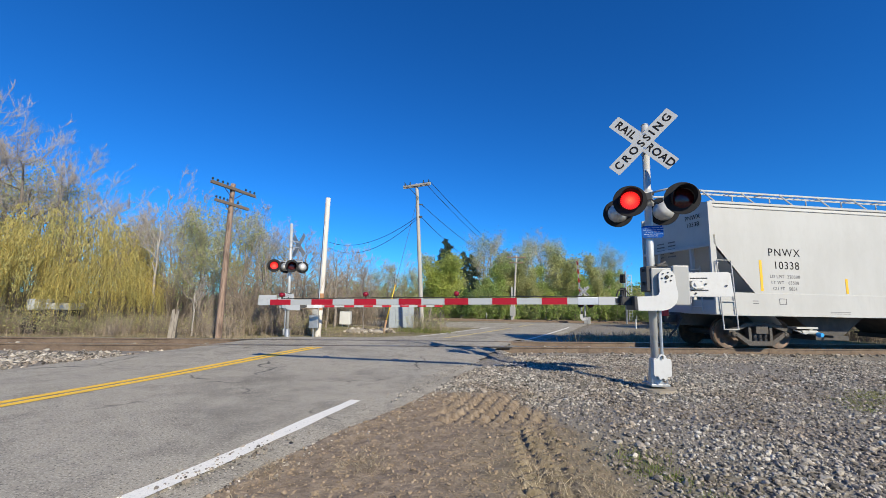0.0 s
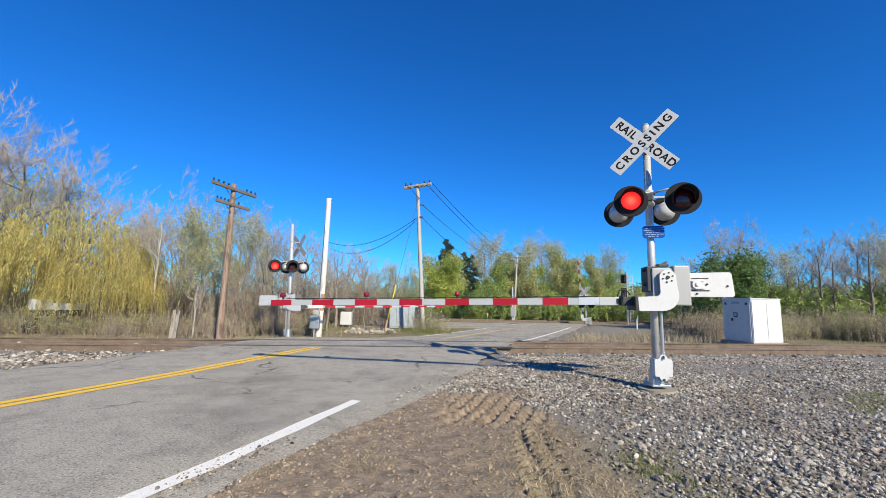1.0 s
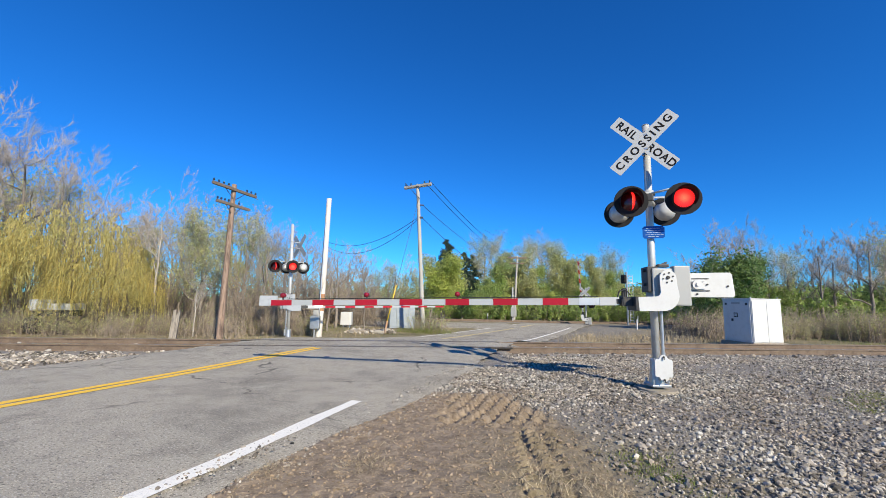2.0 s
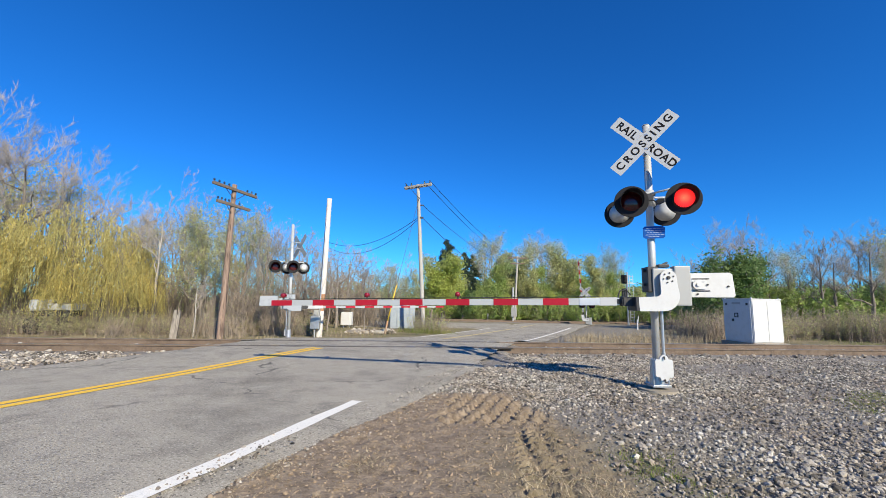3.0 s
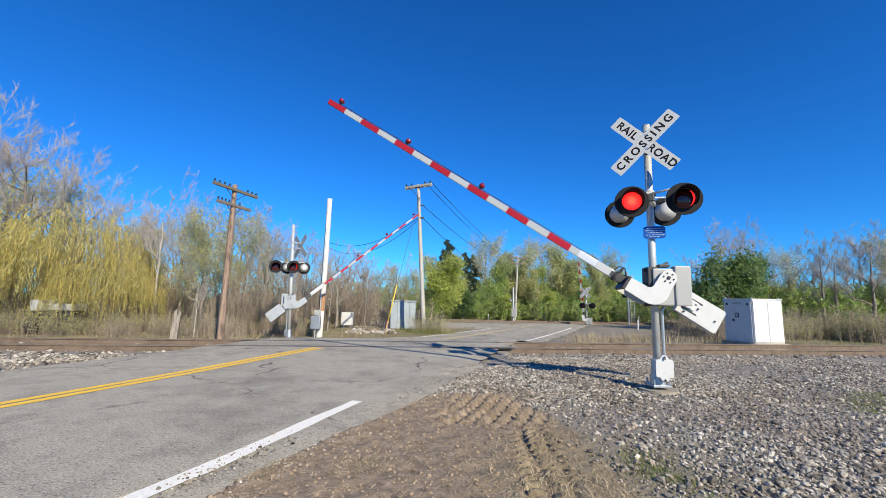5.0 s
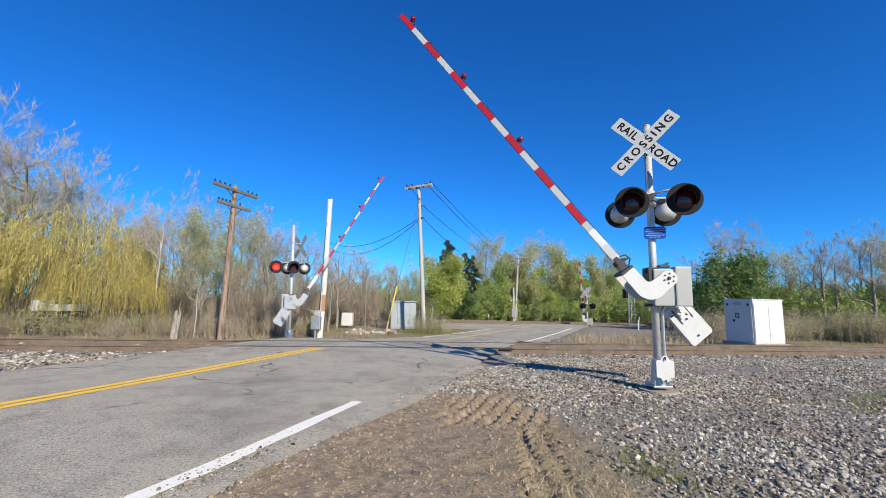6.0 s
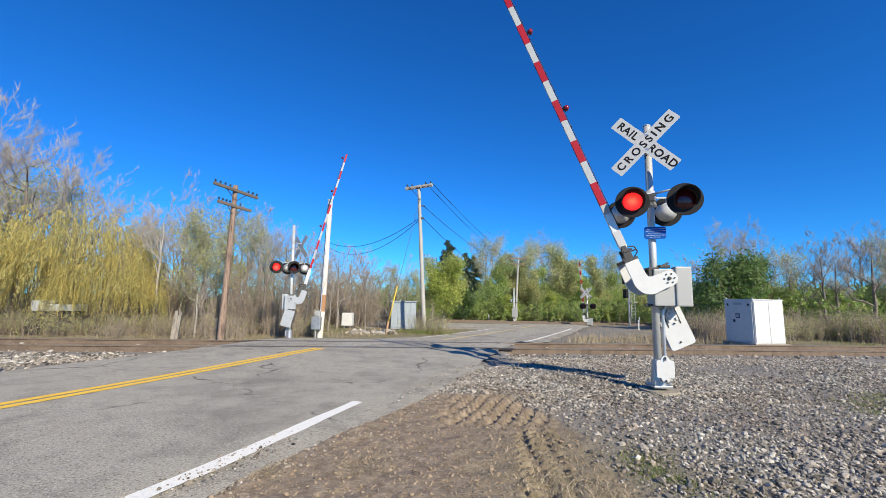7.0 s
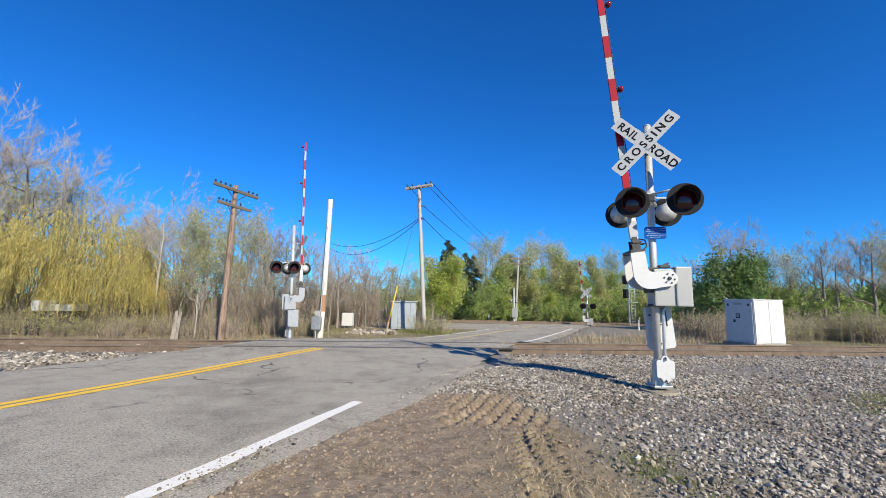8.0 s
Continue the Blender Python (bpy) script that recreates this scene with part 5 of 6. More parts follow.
def equipment_cabinet():
    turn = 9.0
    z = level(13.2, 17.1)
    cab = thing("equipment_cabinet", pose(13.12, 17.0, z, 0, 0, turn), "white metal trackside equipment cabinet with two doors", "equipment cabinet")
    wx, wy, h = 1.46, 1.42, 1.83
    bm = bmesh.new()
    box(bm, (wx / 2, wy / 2, h / 2 + 0.06), (wx, wy, h), 0.015)
    body = part("body", bm, WHITE, cab)
    bm = bmesh.new()
    box(bm, (wx / 2, wy / 2, h + 0.085), (wx + 0.05, wy + 0.05, 0.05), 0.012)
    part("lid", bm, WHITE, cab)
    bm = bmesh.new()
    box(bm, (wx / 2, wy / 2, -0.02), (wx + 0.25, wy + 0.25, 0.2), 0.01)
    part("plinth", bm, CONCRETE, cab, "concrete plinth")
    for x0, x1 in ((0.02, wx / 2 - 0.008), (wx / 2 + 0.008, wx - 0.02)):
        bm = bmesh.new()
        box(bm, ((x0 + x1) / 2, -0.012, h / 2 + 0.06), (x1 - x0, 0.03, h - 0.12), 0.006)
        part("door", bm, WHITE, body, "white door leaf")
    bm = bmesh.new()
    box(bm, (-0.012, wy / 2, h / 2 + 0.06), (0.03, wy - 0.1, h - 0.12), 0.006)
    d = part("side_door", bm, WHITE, body, "white side door with latch and labels")
    for name, y, zz, sy, sz, mat in (("vent", 0.72, 1.74, 0.42, 0.1, GREY_BOX), ("label", 1.22, 1.70, 0.1, 0.1, DARK_STEEL), ("label", 0.2, 1.70, 0.1, 0.1, DARK_STEEL), ("label", 0.74, 1.22, 0.2, 0.2, DARK_STEEL), ("window", 0.74, 1.22, 0.12, 0.12, SIGN_WHITE), ("latch", 0.92, 1.0, 0.09, 0.11, DARK_STEEL)):
        bm = bmesh.new()
        box(bm, (-0.03 - (0.004 if name == "window" else 0), y, zz), (0.012 if name != "latch" else 0.04, sy, sz), 0.003)
        part(name, bm, mat, body)
    for fx, fy in ((0.06, 0.06), (wx - 0.06, 0.06), (0.06, wy - 0.06), (wx - 0.06, wy - 0.06)):
        bm = bmesh.new()
        tube(bm, (fx, fy, h + 0.1), (fx, fy, h + 0.17), 0.03, 0.03, 8)
        part("lifting_eye", bm, GALV, cab)


def grey_cabinet():
    z = level(-2.4, 25.0)
    cab = thing("grey_cabinet", pose(-2.4, 25.0, z, 0, 0, 12), "grey galvanised utility cabinet with ribbed doors", "utility cabinet")
    bm = bmesh.new()
    box(bm, (0, 0.4, 0.87), (1.55, 0.8, 1.66), 0.02)
    body = part("body", bm, GREY_CAB, cab)
    bm = bmesh.new()
    box(bm, (0, 0.38, 1.73), (1.7, 0.95, 0.07), 0.012)
    part("roof", bm, GREY_CAB, cab)
    for i in range(4):
        bm = bmesh.new()
        box(bm, (-0.57 + i * 0.38, -0.01, 0.9), (0.35, 0.03, 1.5), 0.01)
        part("door", bm, GREY_CAB, body)
    z = level(-5.95, 25.5)
    bx = thing("small_cabinet", pose(-5.95, 25.5, z, 0, 0, -5), "small white metal pedestal box", "utility cabinet")
    bm = bmesh.new()
    box(bm, (0, 0, 0.56), (0.68, 0.4, 0.8), 0.03)
    b = part("body", bm, WHITE, bx)
    bm = bmesh.new()
    for sx in (-0.2, 0.2):
        tube(bm, (sx, 0, -0.1), (sx, 0, 0.2), 0.04, 0.04, 8)
    part("legs", bm, GALV, bx)
    bm = bmesh.new()
    box(bm, (0.08, -0.205, 0.62), (0.3, 0.02, 0.4), 0.005)
    part("door", bm, WHITE, b)


def guy_guard():
    z = level(-2.85, 20.7)
    g = thing("guy_wire", pose(-2.85, 20.7, z), "slanting guy wire with a yellow plastic guard", "guy wire")
    bm = bmesh.new()
    tube(bm, (0.1, 0, 0.65), (0.45, 0.35, 2.5), 0.034, 0.034, 10)
    part("guard", bm, YELLOW, g, "yellow plastic guard", True)
    bm = bmesh.new()
    tube(bm, (-0.03, 0, -0.1), (0.1, 0, 0.66), 0.05, 0.05, 10)
    part("lower_guard", bm, POLE_RUST, g, "faded orange foot", True)
    wire("strand", (0.44, 0.34, 2.45), (1.40, 2.1, 7.75), 0, 0.010, g)


def timber_post():
    x, y = -9.87, 15.0
    p = thing("timber_post", pose(x, y, level(x, y), 0, 3, 25), "short grey weathered timber post", "post")
    bm = bmesh.new()
    o = [(-0.12, -0.3), (0.12, -0.3), (0.115, 1.02), (0.06, 1.09), (0.03, 0.9), (0.015, 0.9), (-0.01, 1.1), (-0.10, 1.06)]
    plate(bm, o, -0.10, 0.10)
    part("timber", bm, POST_WOOD, p)


def railway_signal():
    x, y = 17.7, 38.2
    s = thing("railway_signal", pose(x, y, level(x, y)), "distant railway signal mast with ladder and two black heads", "railway signal")
    bm = bmesh.new()
    tube(bm, (0, 0, -0.2), (0, 0, 5.0), 0.09, 0.09, 10)
    part("mast", bm, GALV, s)
    bm = bmesh.new()
    for dx in (0.28, 0.62):
        tube(bm, (dx, 0.1, 0.2), (dx, 0.1, 4.7), 0.025, 0.025, 6)
    for i in range(15):
        tube(bm, (0.28, 0.1, 0.4 + i * 0.3), (0.62, 0.1, 0.4 + i * 0.3), 0.018, 0.018, 6)
    box(bm, (0.3, 0.1, 2.2), (0.9, 0.5, 0.05))
    box(bm, (0.3, 0.1, 3.9), (0.9, 0.5, 0.05))
    part("ladder", bm, WHITE, s, "white steel ladder and platforms")
    for z in (3.0, 4.3):
        bm = bmesh.new()
        box(bm, (-0.32, -0.1, z), (0.5, 0.25, 0.85), 0.08)
        h = part("signal_head", bm, BLACK, s, "black signal head")
        bm = bmesh.new()
        for dz in (-0.22, 0.05, 0.3):
            tube(bm, (-0.32, -0.22, z + dz), (-0.32, -0.42, z + dz), 0.1, 0.1, 10)
        part("hoods", bm, BLACK, h)
    for x, y, h in ((20.6, 37.6, 0.9), (7.9, 44.0, 1.0), (5.0, 43.5, 1.0), (20.0, 41, 0.9), (14.8, 30.5, 0.75)):
        p = thing("marker_post", pose(x, y, level(x, y)), "slim white marker post beside the far track", "marker post", "marker posts")
        bm = bmesh.new()
        tube(bm, (0, 0, -0.1), (0, 0, h), 0.06, 0.05, 8)
        part("post", bm, WHITE, p)


def far_pole():
    x, y = 7.3, 40.5
    pole = thing("utility_pole", pose(x, y, level(x, y)), "distant brown timber utility pole with crossarm", "utility pole")
    bm = bmesh.new()
    round_pole(bm, (0, 0, -0.3), (0.35, 0.0, 6.75), 0.12, 0.085, 10)
    part("pole", bm, GREY_POLE, pole, smooth=True)
    bm = bmesh.new()
    box(bm, (0.34, -0.12, 6.5), (1.9, 0.09, 0.11))
    box(bm, (0.32, -0.12, 5.95), (1.4, 0.09, 0.1))
    for f in (-0.8, -0.4, 0.4, 0.8):
        tube(bm, (0.34 + f, -0.12, 6.55), (0.34 + f, -0.12, 6.72), 0.04, 0.03, 6)
    part("crossarm", bm, WOOD_POLE, pole)


def far_track():
    """Second line beyond the first, seen as rails and a low bank."""
    m = Matrix.Translation((8.5, 38.8, float(far_level(np.array([27.0]))[0]) + 0.19)) @ Matrix.Rotation(radians(4), 4, "Z")
    t = thing("far_railway_track", m, "second railway line beyond the first, rusty rails", "railway track", kind="structure")
    for v in (0.0, 1.5):
        bm = bmesh.new()
        box(bm, (0, v, -0.08), (160, 0.07, 0.16), 0.01)
        part("rail", bm, RAIL_SIDE, t)
    bm = bmesh.new()
    plate(bm, [(-80, -0.5), (80, -0.5), (80, -0.15), (-80, -0.15)], -0.9, 2.4)
    part("ballast_bed", bm, STONE, t)


def white_trailer():
    x, y = -16.5, 17.1
    t = thing("parked_trailer", pose(x, y, level(x, y), 0, 0, 8), "small white trailer half hidden in the brush under the willow", "trailer")
    bm = bmesh.new()
    box(bm, (-0.35, 0, 1.18), (0.45, 0.8, 0.46), 0.06)
    box(bm, (0.50, 0.1, 1.12), (1.0, 0.8, 0.28), 0.05)
    part("body", bm, ALU_PAINT, t)
    bm = bmesh.new()
    box(bm, (0.2, 0.05, 0.84), (1.5, 0.7, 0.24), 0.03)
    part("chassis", bm, DARK_STEEL, t)
    for sx in (-0.35, 0.75):
        bm = bmesh.new()
        tube(bm, (sx, -0.42, 0.36), (sx, -0.2, 0.36), 0.36, 0.36, 16)
        part("wheel", bm, RUBBER, t)


GREY_CAB = material("dull galvanised sheet", (0.30, 0.335, 0.36), 0.55, 0.2, [((0.22, 0.25, 0.27), 3, 0.45, 0.7, 0.7)], bump=0.03)
telegraph_pole()
utility_pole()
pale_pole()
equipment_cabinet()
grey_cabinet()
guy_guard()
timber_post()
railway_signal()
far_pole()
far_track()
white_trailer()


# ------------------------------------------------------------------ trees and brush
def lines_mesh(name, lines, mat, parent, sides=3):
    """Tapered sticks: each line is (points n x 3, radii n)."""
    verts, faces, base = [], [], 0
    ang = np.arange(sides) * math.tau / sides
    for pts, rad in lines:
        n = len(pts)
        if n == 2:
            d = pts[1] - pts[0]
            d = d / (np.linalg.norm(d) + 1e-9)
            a = np.cross(d, (0.3, 0.2, 0.93))
            a /= np.linalg.norm(a) + 1e-9
            b = np.cross(d, a)
            verts.append(np.array([pts[0] + a * rad[0], pts[0] + (b * 0.87 - a * 0.5) * rad[0], pts[0] - (b * 0.87 + a * 0.5) * rad[0], pts[1]]))
            faces += [(base, base + 1, base + 3), (base + 1, base + 2, base + 3), (base + 2, base, base + 3)]
            base += 4
            continue
        d = np.gradient(pts, axis=0)
        d /= np.linalg.norm(d, axis=1)[:, None] + 1e-9
        ref = np.array((0.0, 0.0, 1.0)) if abs(d[0][2]) < 0.9 else np.array((1.0, 0.0, 0.0))
        a = np.cross(d, ref)
        a /= np.linalg.norm(a, axis=1)[:, None] + 1e-9
        b = np.cross(d, a)
        ring = pts[:, None, :] + (a[:, None, :] * np.cos(ang)[None, :, None] + b[:, None, :] * np.sin(ang)[None, :, None]) * rad[:, None, None]
        verts.append(ring.reshape(-1, 3))
        for i in range(n - 1):
            for k in range(sides):
                k2 = (k + 1) % sides
                faces.append((base + i * sides + k, base + i * sides + k2, base + (i + 1) * sides + k2, base + (i + 1) * sides + k))
        base += n * sides
    return raw(name, np.concatenate(verts), faces, mat, parent, smooth=True)


def leaves_mesh(name, centres, size, mat, parent, rng, hang=0.0, slim=0.55):
    """Small pointed leaf clumps, each a bent quad."""
    n = len(centres)
    a = rng.normal(size=(n, 3))
    a[:, 2] -= hang * 3
    a /= np.linalg.norm(a, axis=1)[:, None]
    b = np.cross(a, rng.normal(size=(n, 3)))
    b /= np.linalg.norm(b, axis=1)[:, None] + 1e-9
    s = (size * rng.uniform(0.55, 1.3, n))[:, None]
    v = np.stack([centres - a * s - b * s * slim, centres - a * s * 0.6 + b * s * slim, centres + a * s * 1.2], 1).reshape(-1, 3)
    f = np.arange(n * 3).reshape(-1, 3)
    return raw(name, v, f, mat, parent)


def grow(rng, height, spread, trunk_r, levels, clear=0.25, up=0.35, wander=0.12):
    """Branch lines level by level. levels: (children, length share, radius share, points)."""
    n = 9
    t = np.linspace(0, 1, n)
    pts = np.stack([np.cumsum(rng.normal(0, wander * height * 0.06, n)), np.cumsum(rng.normal(0, wander * height * 0.06, n)), t * height * 0.8 - 0.2], 1)
    pts[:, :2] -= pts[0, :2]
    out = [(pts, trunk_r * (1 - 0.85 * t))]
    last = [(pts, out[0][1], height * 0.8)]
    tips = []
    for li, (kids, share, rshare, npts) in enumerate(levels):
        now = []
        for p, r, ln in last:
            for c in range(kids):
                f = rng.uniform(clear if li == 0 else 0.2, 1.0)
                x = f * (len(p) - 1)
                i = min(int(x), len(p) - 2)
                at = p[i] + (p[i + 1] - p[i]) * (x - i)
                rr = (r[i] + (r[i + 1] - r[i]) * (x - i)) * rshare
                along = p[i + 1] - p[i]
                along = along / (np.linalg.norm(along) + 1e-9)
                side = rng.normal(size=3)
                side[2] = abs(side[2]) * 0.3
                side -= along * (side @ along)
                side /= np.linalg.norm(side) + 1e-9
                d = along * rng.uniform(0.35, 0.8) + side * spread * rng.uniform(0.5, 1.1) + np.array((0, 0, up * rng.uniform(0.3, 1.0)))
                d /= np.linalg.norm(d)
                length = ln * share * rng.uniform(0.6, 1.15) * (1.15 - 0.55 * f if li == 0 else 1)
                q = np.linspace(0, 1, npts)
                bend = np.cumsum(rng.normal(0, 0.09 * length, (npts, 3)), 0)
                bend -= bend[0]
                bend[:, 2] += 0.12 * length * q ** 2
                line = at + d * (q * length)[:, None] + bend * 0.6
                rad = np.maximum(rr * (1 - 0.8 * q), 0.0052)
                out.append((line, rad))
                now.append((line, rad, length))
                if li == len(levels) - 1:
                    tips.append(line)
        last = now
    return out, tips


def bare_tree(name, seed, height, label, spread=0.7, bark=BARK, leaf=None, leaf_n=0, leaf_size=0.1, trunk=0.13, group="", levels=None, clear=0.22):
    rng = np.random.RandomState(seed)
    tr = thing(name, pose(0, 0, 0), label, "tree", group)
    lines, tips = grow(rng, height, spread, trunk, levels or [(9, 0.5, 0.55, 6), (6, 0.5, 0.6, 4), (5, 0.5, 0.6, 3), (9, 0.62, 0.6, 2)], clear)
    head = [l for l in lines if l[1][0] > 0.022]
    fine = [l for l in lines if l[1][0] <= 0.022]
    lines_mesh("trunk", head, bark, tr, 6)
    if fine:
        tagged(lines_mesh("twig_crown", fine, TWIG, tr, 3), "fine bare twigs")
    if leaf:
        t = np.array([p[rng.randint(1, len(p))] for p in tips])
        c = t[rng.randint(0, len(t), leaf_n)] + rng.normal(0, 0.2 + leaf_size, (leaf_n, 3))
        leaves_mesh("crown", c, leaf_size, leaf, tr, rng)
    return tr


def willow_tree(name, seed, height, radius, label):
    rng = np.random.RandomState(seed)
    tr = thing(name, pose(0, 0, 0), label, "tree")
    lines, tips = grow(rng, height, 0.8, 0.32, [(9, 0.55, 0.5, 6), (7, 0.5, 0.55, 5)], 0.25, 0.5)
    strands, leaf = [], []
    for k in range(980):
        a = rng.uniform(0, math.tau)
        rr = radius * math.sqrt(rng.uniform(0.02, 1))
        top = height * (0.98 - 0.42 * (rr / radius) ** 2) * rng.uniform(0.62, 1.0)
        lump = 0.5 * math.sin(3 * a + 1) + 0.35 * math.sin(7 * a)
        top += lump * 0.5
        fall = rng.uniform(0.28, 0.8) * top * (0.55 + 0.45 * rr / radius)
        n = 6
        q = np.linspace(0, 1, n)
        start = np.array((math.cos(a) * rr, math.sin(a) * rr, top))
        out = np.array((math.cos(a), math.sin(a), 0)) * 0.35 * np.sqrt(q)[:, None]
        p = start + out + np.stack([np.cumsum(rng.normal(0, 0.04, n)), np.cumsum(rng.normal(0, 0.04, n)), 0.18 * np.sin(q * 3.14) - fall * q ** 1.3], 1)
        strands.append((p, np.full(n, 0.006)))
        m = int(14 + fall * 9)
        x = rng.uniform(0, n - 1.001, m)
        i = x.astype(int)
        leaf.append(p[i] + (p[i + 1] - p[i]) * (x - i)[:, None] + rng.normal(0, 0.035, (m, 3)))
    lines_mesh("trunk", lines, BARK, tr, 5)
    tagged(lines_mesh("shoot_curtain", strands, WILLOW, tr, 3), "thin hanging yellow shoots")
    leaves_mesh("crown", np.concatenate(leaf), 0.06, WILLOW, tr, rng, 1.0, 0.3)
    return tr


def conifer(name, seed, height, label):
    rng = np.random.RandomState(seed)
    tr = thing(name, pose(0, 0, 0), label, "tree")
    lines = [(np.array([(0, 0, -0.2), (0.02, 0, height * 0.5), (0, 0, height)]), np.array([0.16, 0.1, 0.015]))]
    cs = []
    for i in range(120):
        f = rng.uniform(0.12, 0.99)
        a = rng.uniform(0, math.tau)
        ln = height * 0.33 * (1 - f) ** 0.8 * rng.uniform(0.6, 1.15) + 0.15
        q = np.linspace(0, 1, 4)
        p = np.stack([np.cos(a) * q * ln, np.sin(a) * q * ln, f * height - 0.25 * ln * q + 0.12 * ln * q ** 3], 1)
        lines.append((p, 0.03 * (1 - q) + 0.006))
        m = int(22 + ln * 26)
        x = rng.uniform(0.1, 1, m)
        cs.append(np.stack([np.cos(a) * x * ln, np.sin(a) * x * ln, f * height - 0.25 * ln * x], 1) + rng.normal(0, 0.1, (m, 3)) * np.array((1, 1, 0.7)))
    lines_mesh("trunk", lines, BARK, tr, 4)
    leaves_mesh("crown", np.concatenate(cs), 0.2, NEEDLE, tr, rng, 0.5, 0.35)
    return tr


def thicket(name, seed, height, width, stems, label, mat=BRUSH, leaf=None, leaf_n=0, category="bush"):
    rng = np.random.RandomState(seed)
    b = thing(name, pose(0, 0, 0), label, category)
    lines, tips = [], []
    for k in range(stems):
        x, y = rng.normal(0, width * 0.33, 2)
        h = height * rng.uniform(0.35, 1.0)
        lean = rng.normal(0, 0.22, 2)
        q = np.linspace(0, 1, 4)
        p = np.stack([x + lean[0] * h * q + rng.normal(0, 0.05, 4), y + lean[1] * h * q + rng.normal(0, 0.05, 4), -0.1 + q * h], 1)
        lines.append((p, 0.017 * (1 - 0.6 * q) * rng.uniform(0.6, 1.3)))
        for c in range(5):
            f = rng.uniform(0.25, 0.95)
            at = p[0] + (p[-1] - p[0]) * f
            d = rng.normal(0, 0.6, 3)
            d[2] = abs(d[2]) * 0.8 + 0.25
            s = np.stack([at, at + d * h * 0.27 + rng.normal(0, 0.06, 3)])
            lines.append((s, np.array([0.010, 0.006])))
            tips.append(np.stack([s[1], (s[0] + s[1]) / 2]))
    lines_mesh("stem_tangle", lines, mat, b, 3)
    if leaf:
        t = np.concatenate(tips)
        leaves_mesh("foliage", t[rng.randint(0, len(t), leaf_n)] + rng.normal(0, 0.06, (leaf_n, 3)), 0.05 if leaf is LEAF_OLIVE else 0.08, leaf, b, rng)
    return b


def at_view(col, y, top):
    """Place seen in the direction of column col at depth y, and the height that reaches row top."""
    x = (col - 784) / FOCAL * y * 0.995
    z = level(x, y)
    h = EYE.z + (533 + 0.022 * (col - 784) - top) / FOCAL * y * 1.01 - z
    return x, y, z, h


USED = {}


def plant(make, base_h, col, y, top, turn=None):
    """First use builds the plant, later uses copy it; each is scaled to its own height."""
    x, y, z, h = at_view(col, y, top)
    key = make
    rng = random.Random(int(col * 7 + y * 13))
    s = h / base_h
    m = pose(x, y, z - 0.03, 0, 0, rng.uniform(0, 360) if turn is None else turn) @ Matrix.Diagonal((s * rng.uniform(0.9, 1.1), s * rng.uniform(0.9, 1.1), s, 1))
    if key not in USED:
        USED[key] = make()
        USED[key].matrix_basis = m
        return USED[key]
    ob = USED[key]
    keep = ob.matrix_basis.copy()
    ob.matrix_basis = Matrix()
    c = copy_thing(ob, m)
    ob.matrix_basis = keep
    c.matrix_basis = m
    return c


def bare_a(): return bare_tree("bare_tree", 1, 8, "bare grey tree with fine spring twigs", 0.75)
def bare_b(): return bare_tree("bare_tree", 2, 8, "bare tall tree with upright twigs", 0.5, clear=0.35)
def bare_c(): return bare_tree("bare_tree", 3, 8, "bare spreading tree with tangled twigs", 0.95, trunk=0.17)
def birch(): return bare_tree("pale_tree", 4, 8, "pale-barked bare tree behind the track", 0.6, BARK_PALE, trunk=0.12, clear=0.45)
def olive_a(): return bare_tree("budding_tree", 5, 7, "budding tree with thin olive leaves", 0.7, BARK, LEAF_OLIVE, 7000, 0.05)
def olive_b(): return bare_tree("budding_tree", 6, 7, "budding tree with a haze of olive leaves", 0.6, BARK, LEAF_OLIVE, 4500, 0.055)
def green_a(): return bare_tree("leafy_tree", 7, 7, "leafy tree in fresh bright green", 0.75, BARK, LEAF_BRIGHT, 19000, 0.10, clear=0.06)
def green_b(): return bare_tree("leafy_tree", 8, 7, "leafy tree in dense mid green", 0.8, BARK, LEAF_MID, 16000, 0.105, clear=0.08)
def green_c(): return bare_tree("leafy_tree", 9, 7, "budding tree in light yellow green", 0.7, BARK, LEAF_OLIVE, 12000, 0.095, clear=0.12)
def dark_a(): return bare_tree("leafy_tree", 10, 6, "leafy tree in dark green foliage", 0.8, BARK, LEAF_DARK, 9000, 0.12, clear=0.08)
def fir(): return conifer("conifer", 11, 9, "dark green conifer behind the road")
def willow(): return willow_tree("willow_tree", 12, 6, 3.7, "weeping willow with yellow spring leaves")
def brush_a(): return thicket("brush", 13, 2.2, 2.4, 90, "tangle of bare brown brush stems")
def brush_b(): return thicket("brush", 14, 2.6, 2.6, 85, "bare brown brush with a few buds", BRUSH, LEAF_OLIVE, 2200)
def brush_c(): return thicket("brush", 15, 4.0, 2.2, 70, "tall thin bare saplings", BRUSH)
def hedge(): return thicket("hedge", 16, 2.6, 3.4, 50, "low green hedge shrubs", BRUSH, LEAF_MID, 7000)


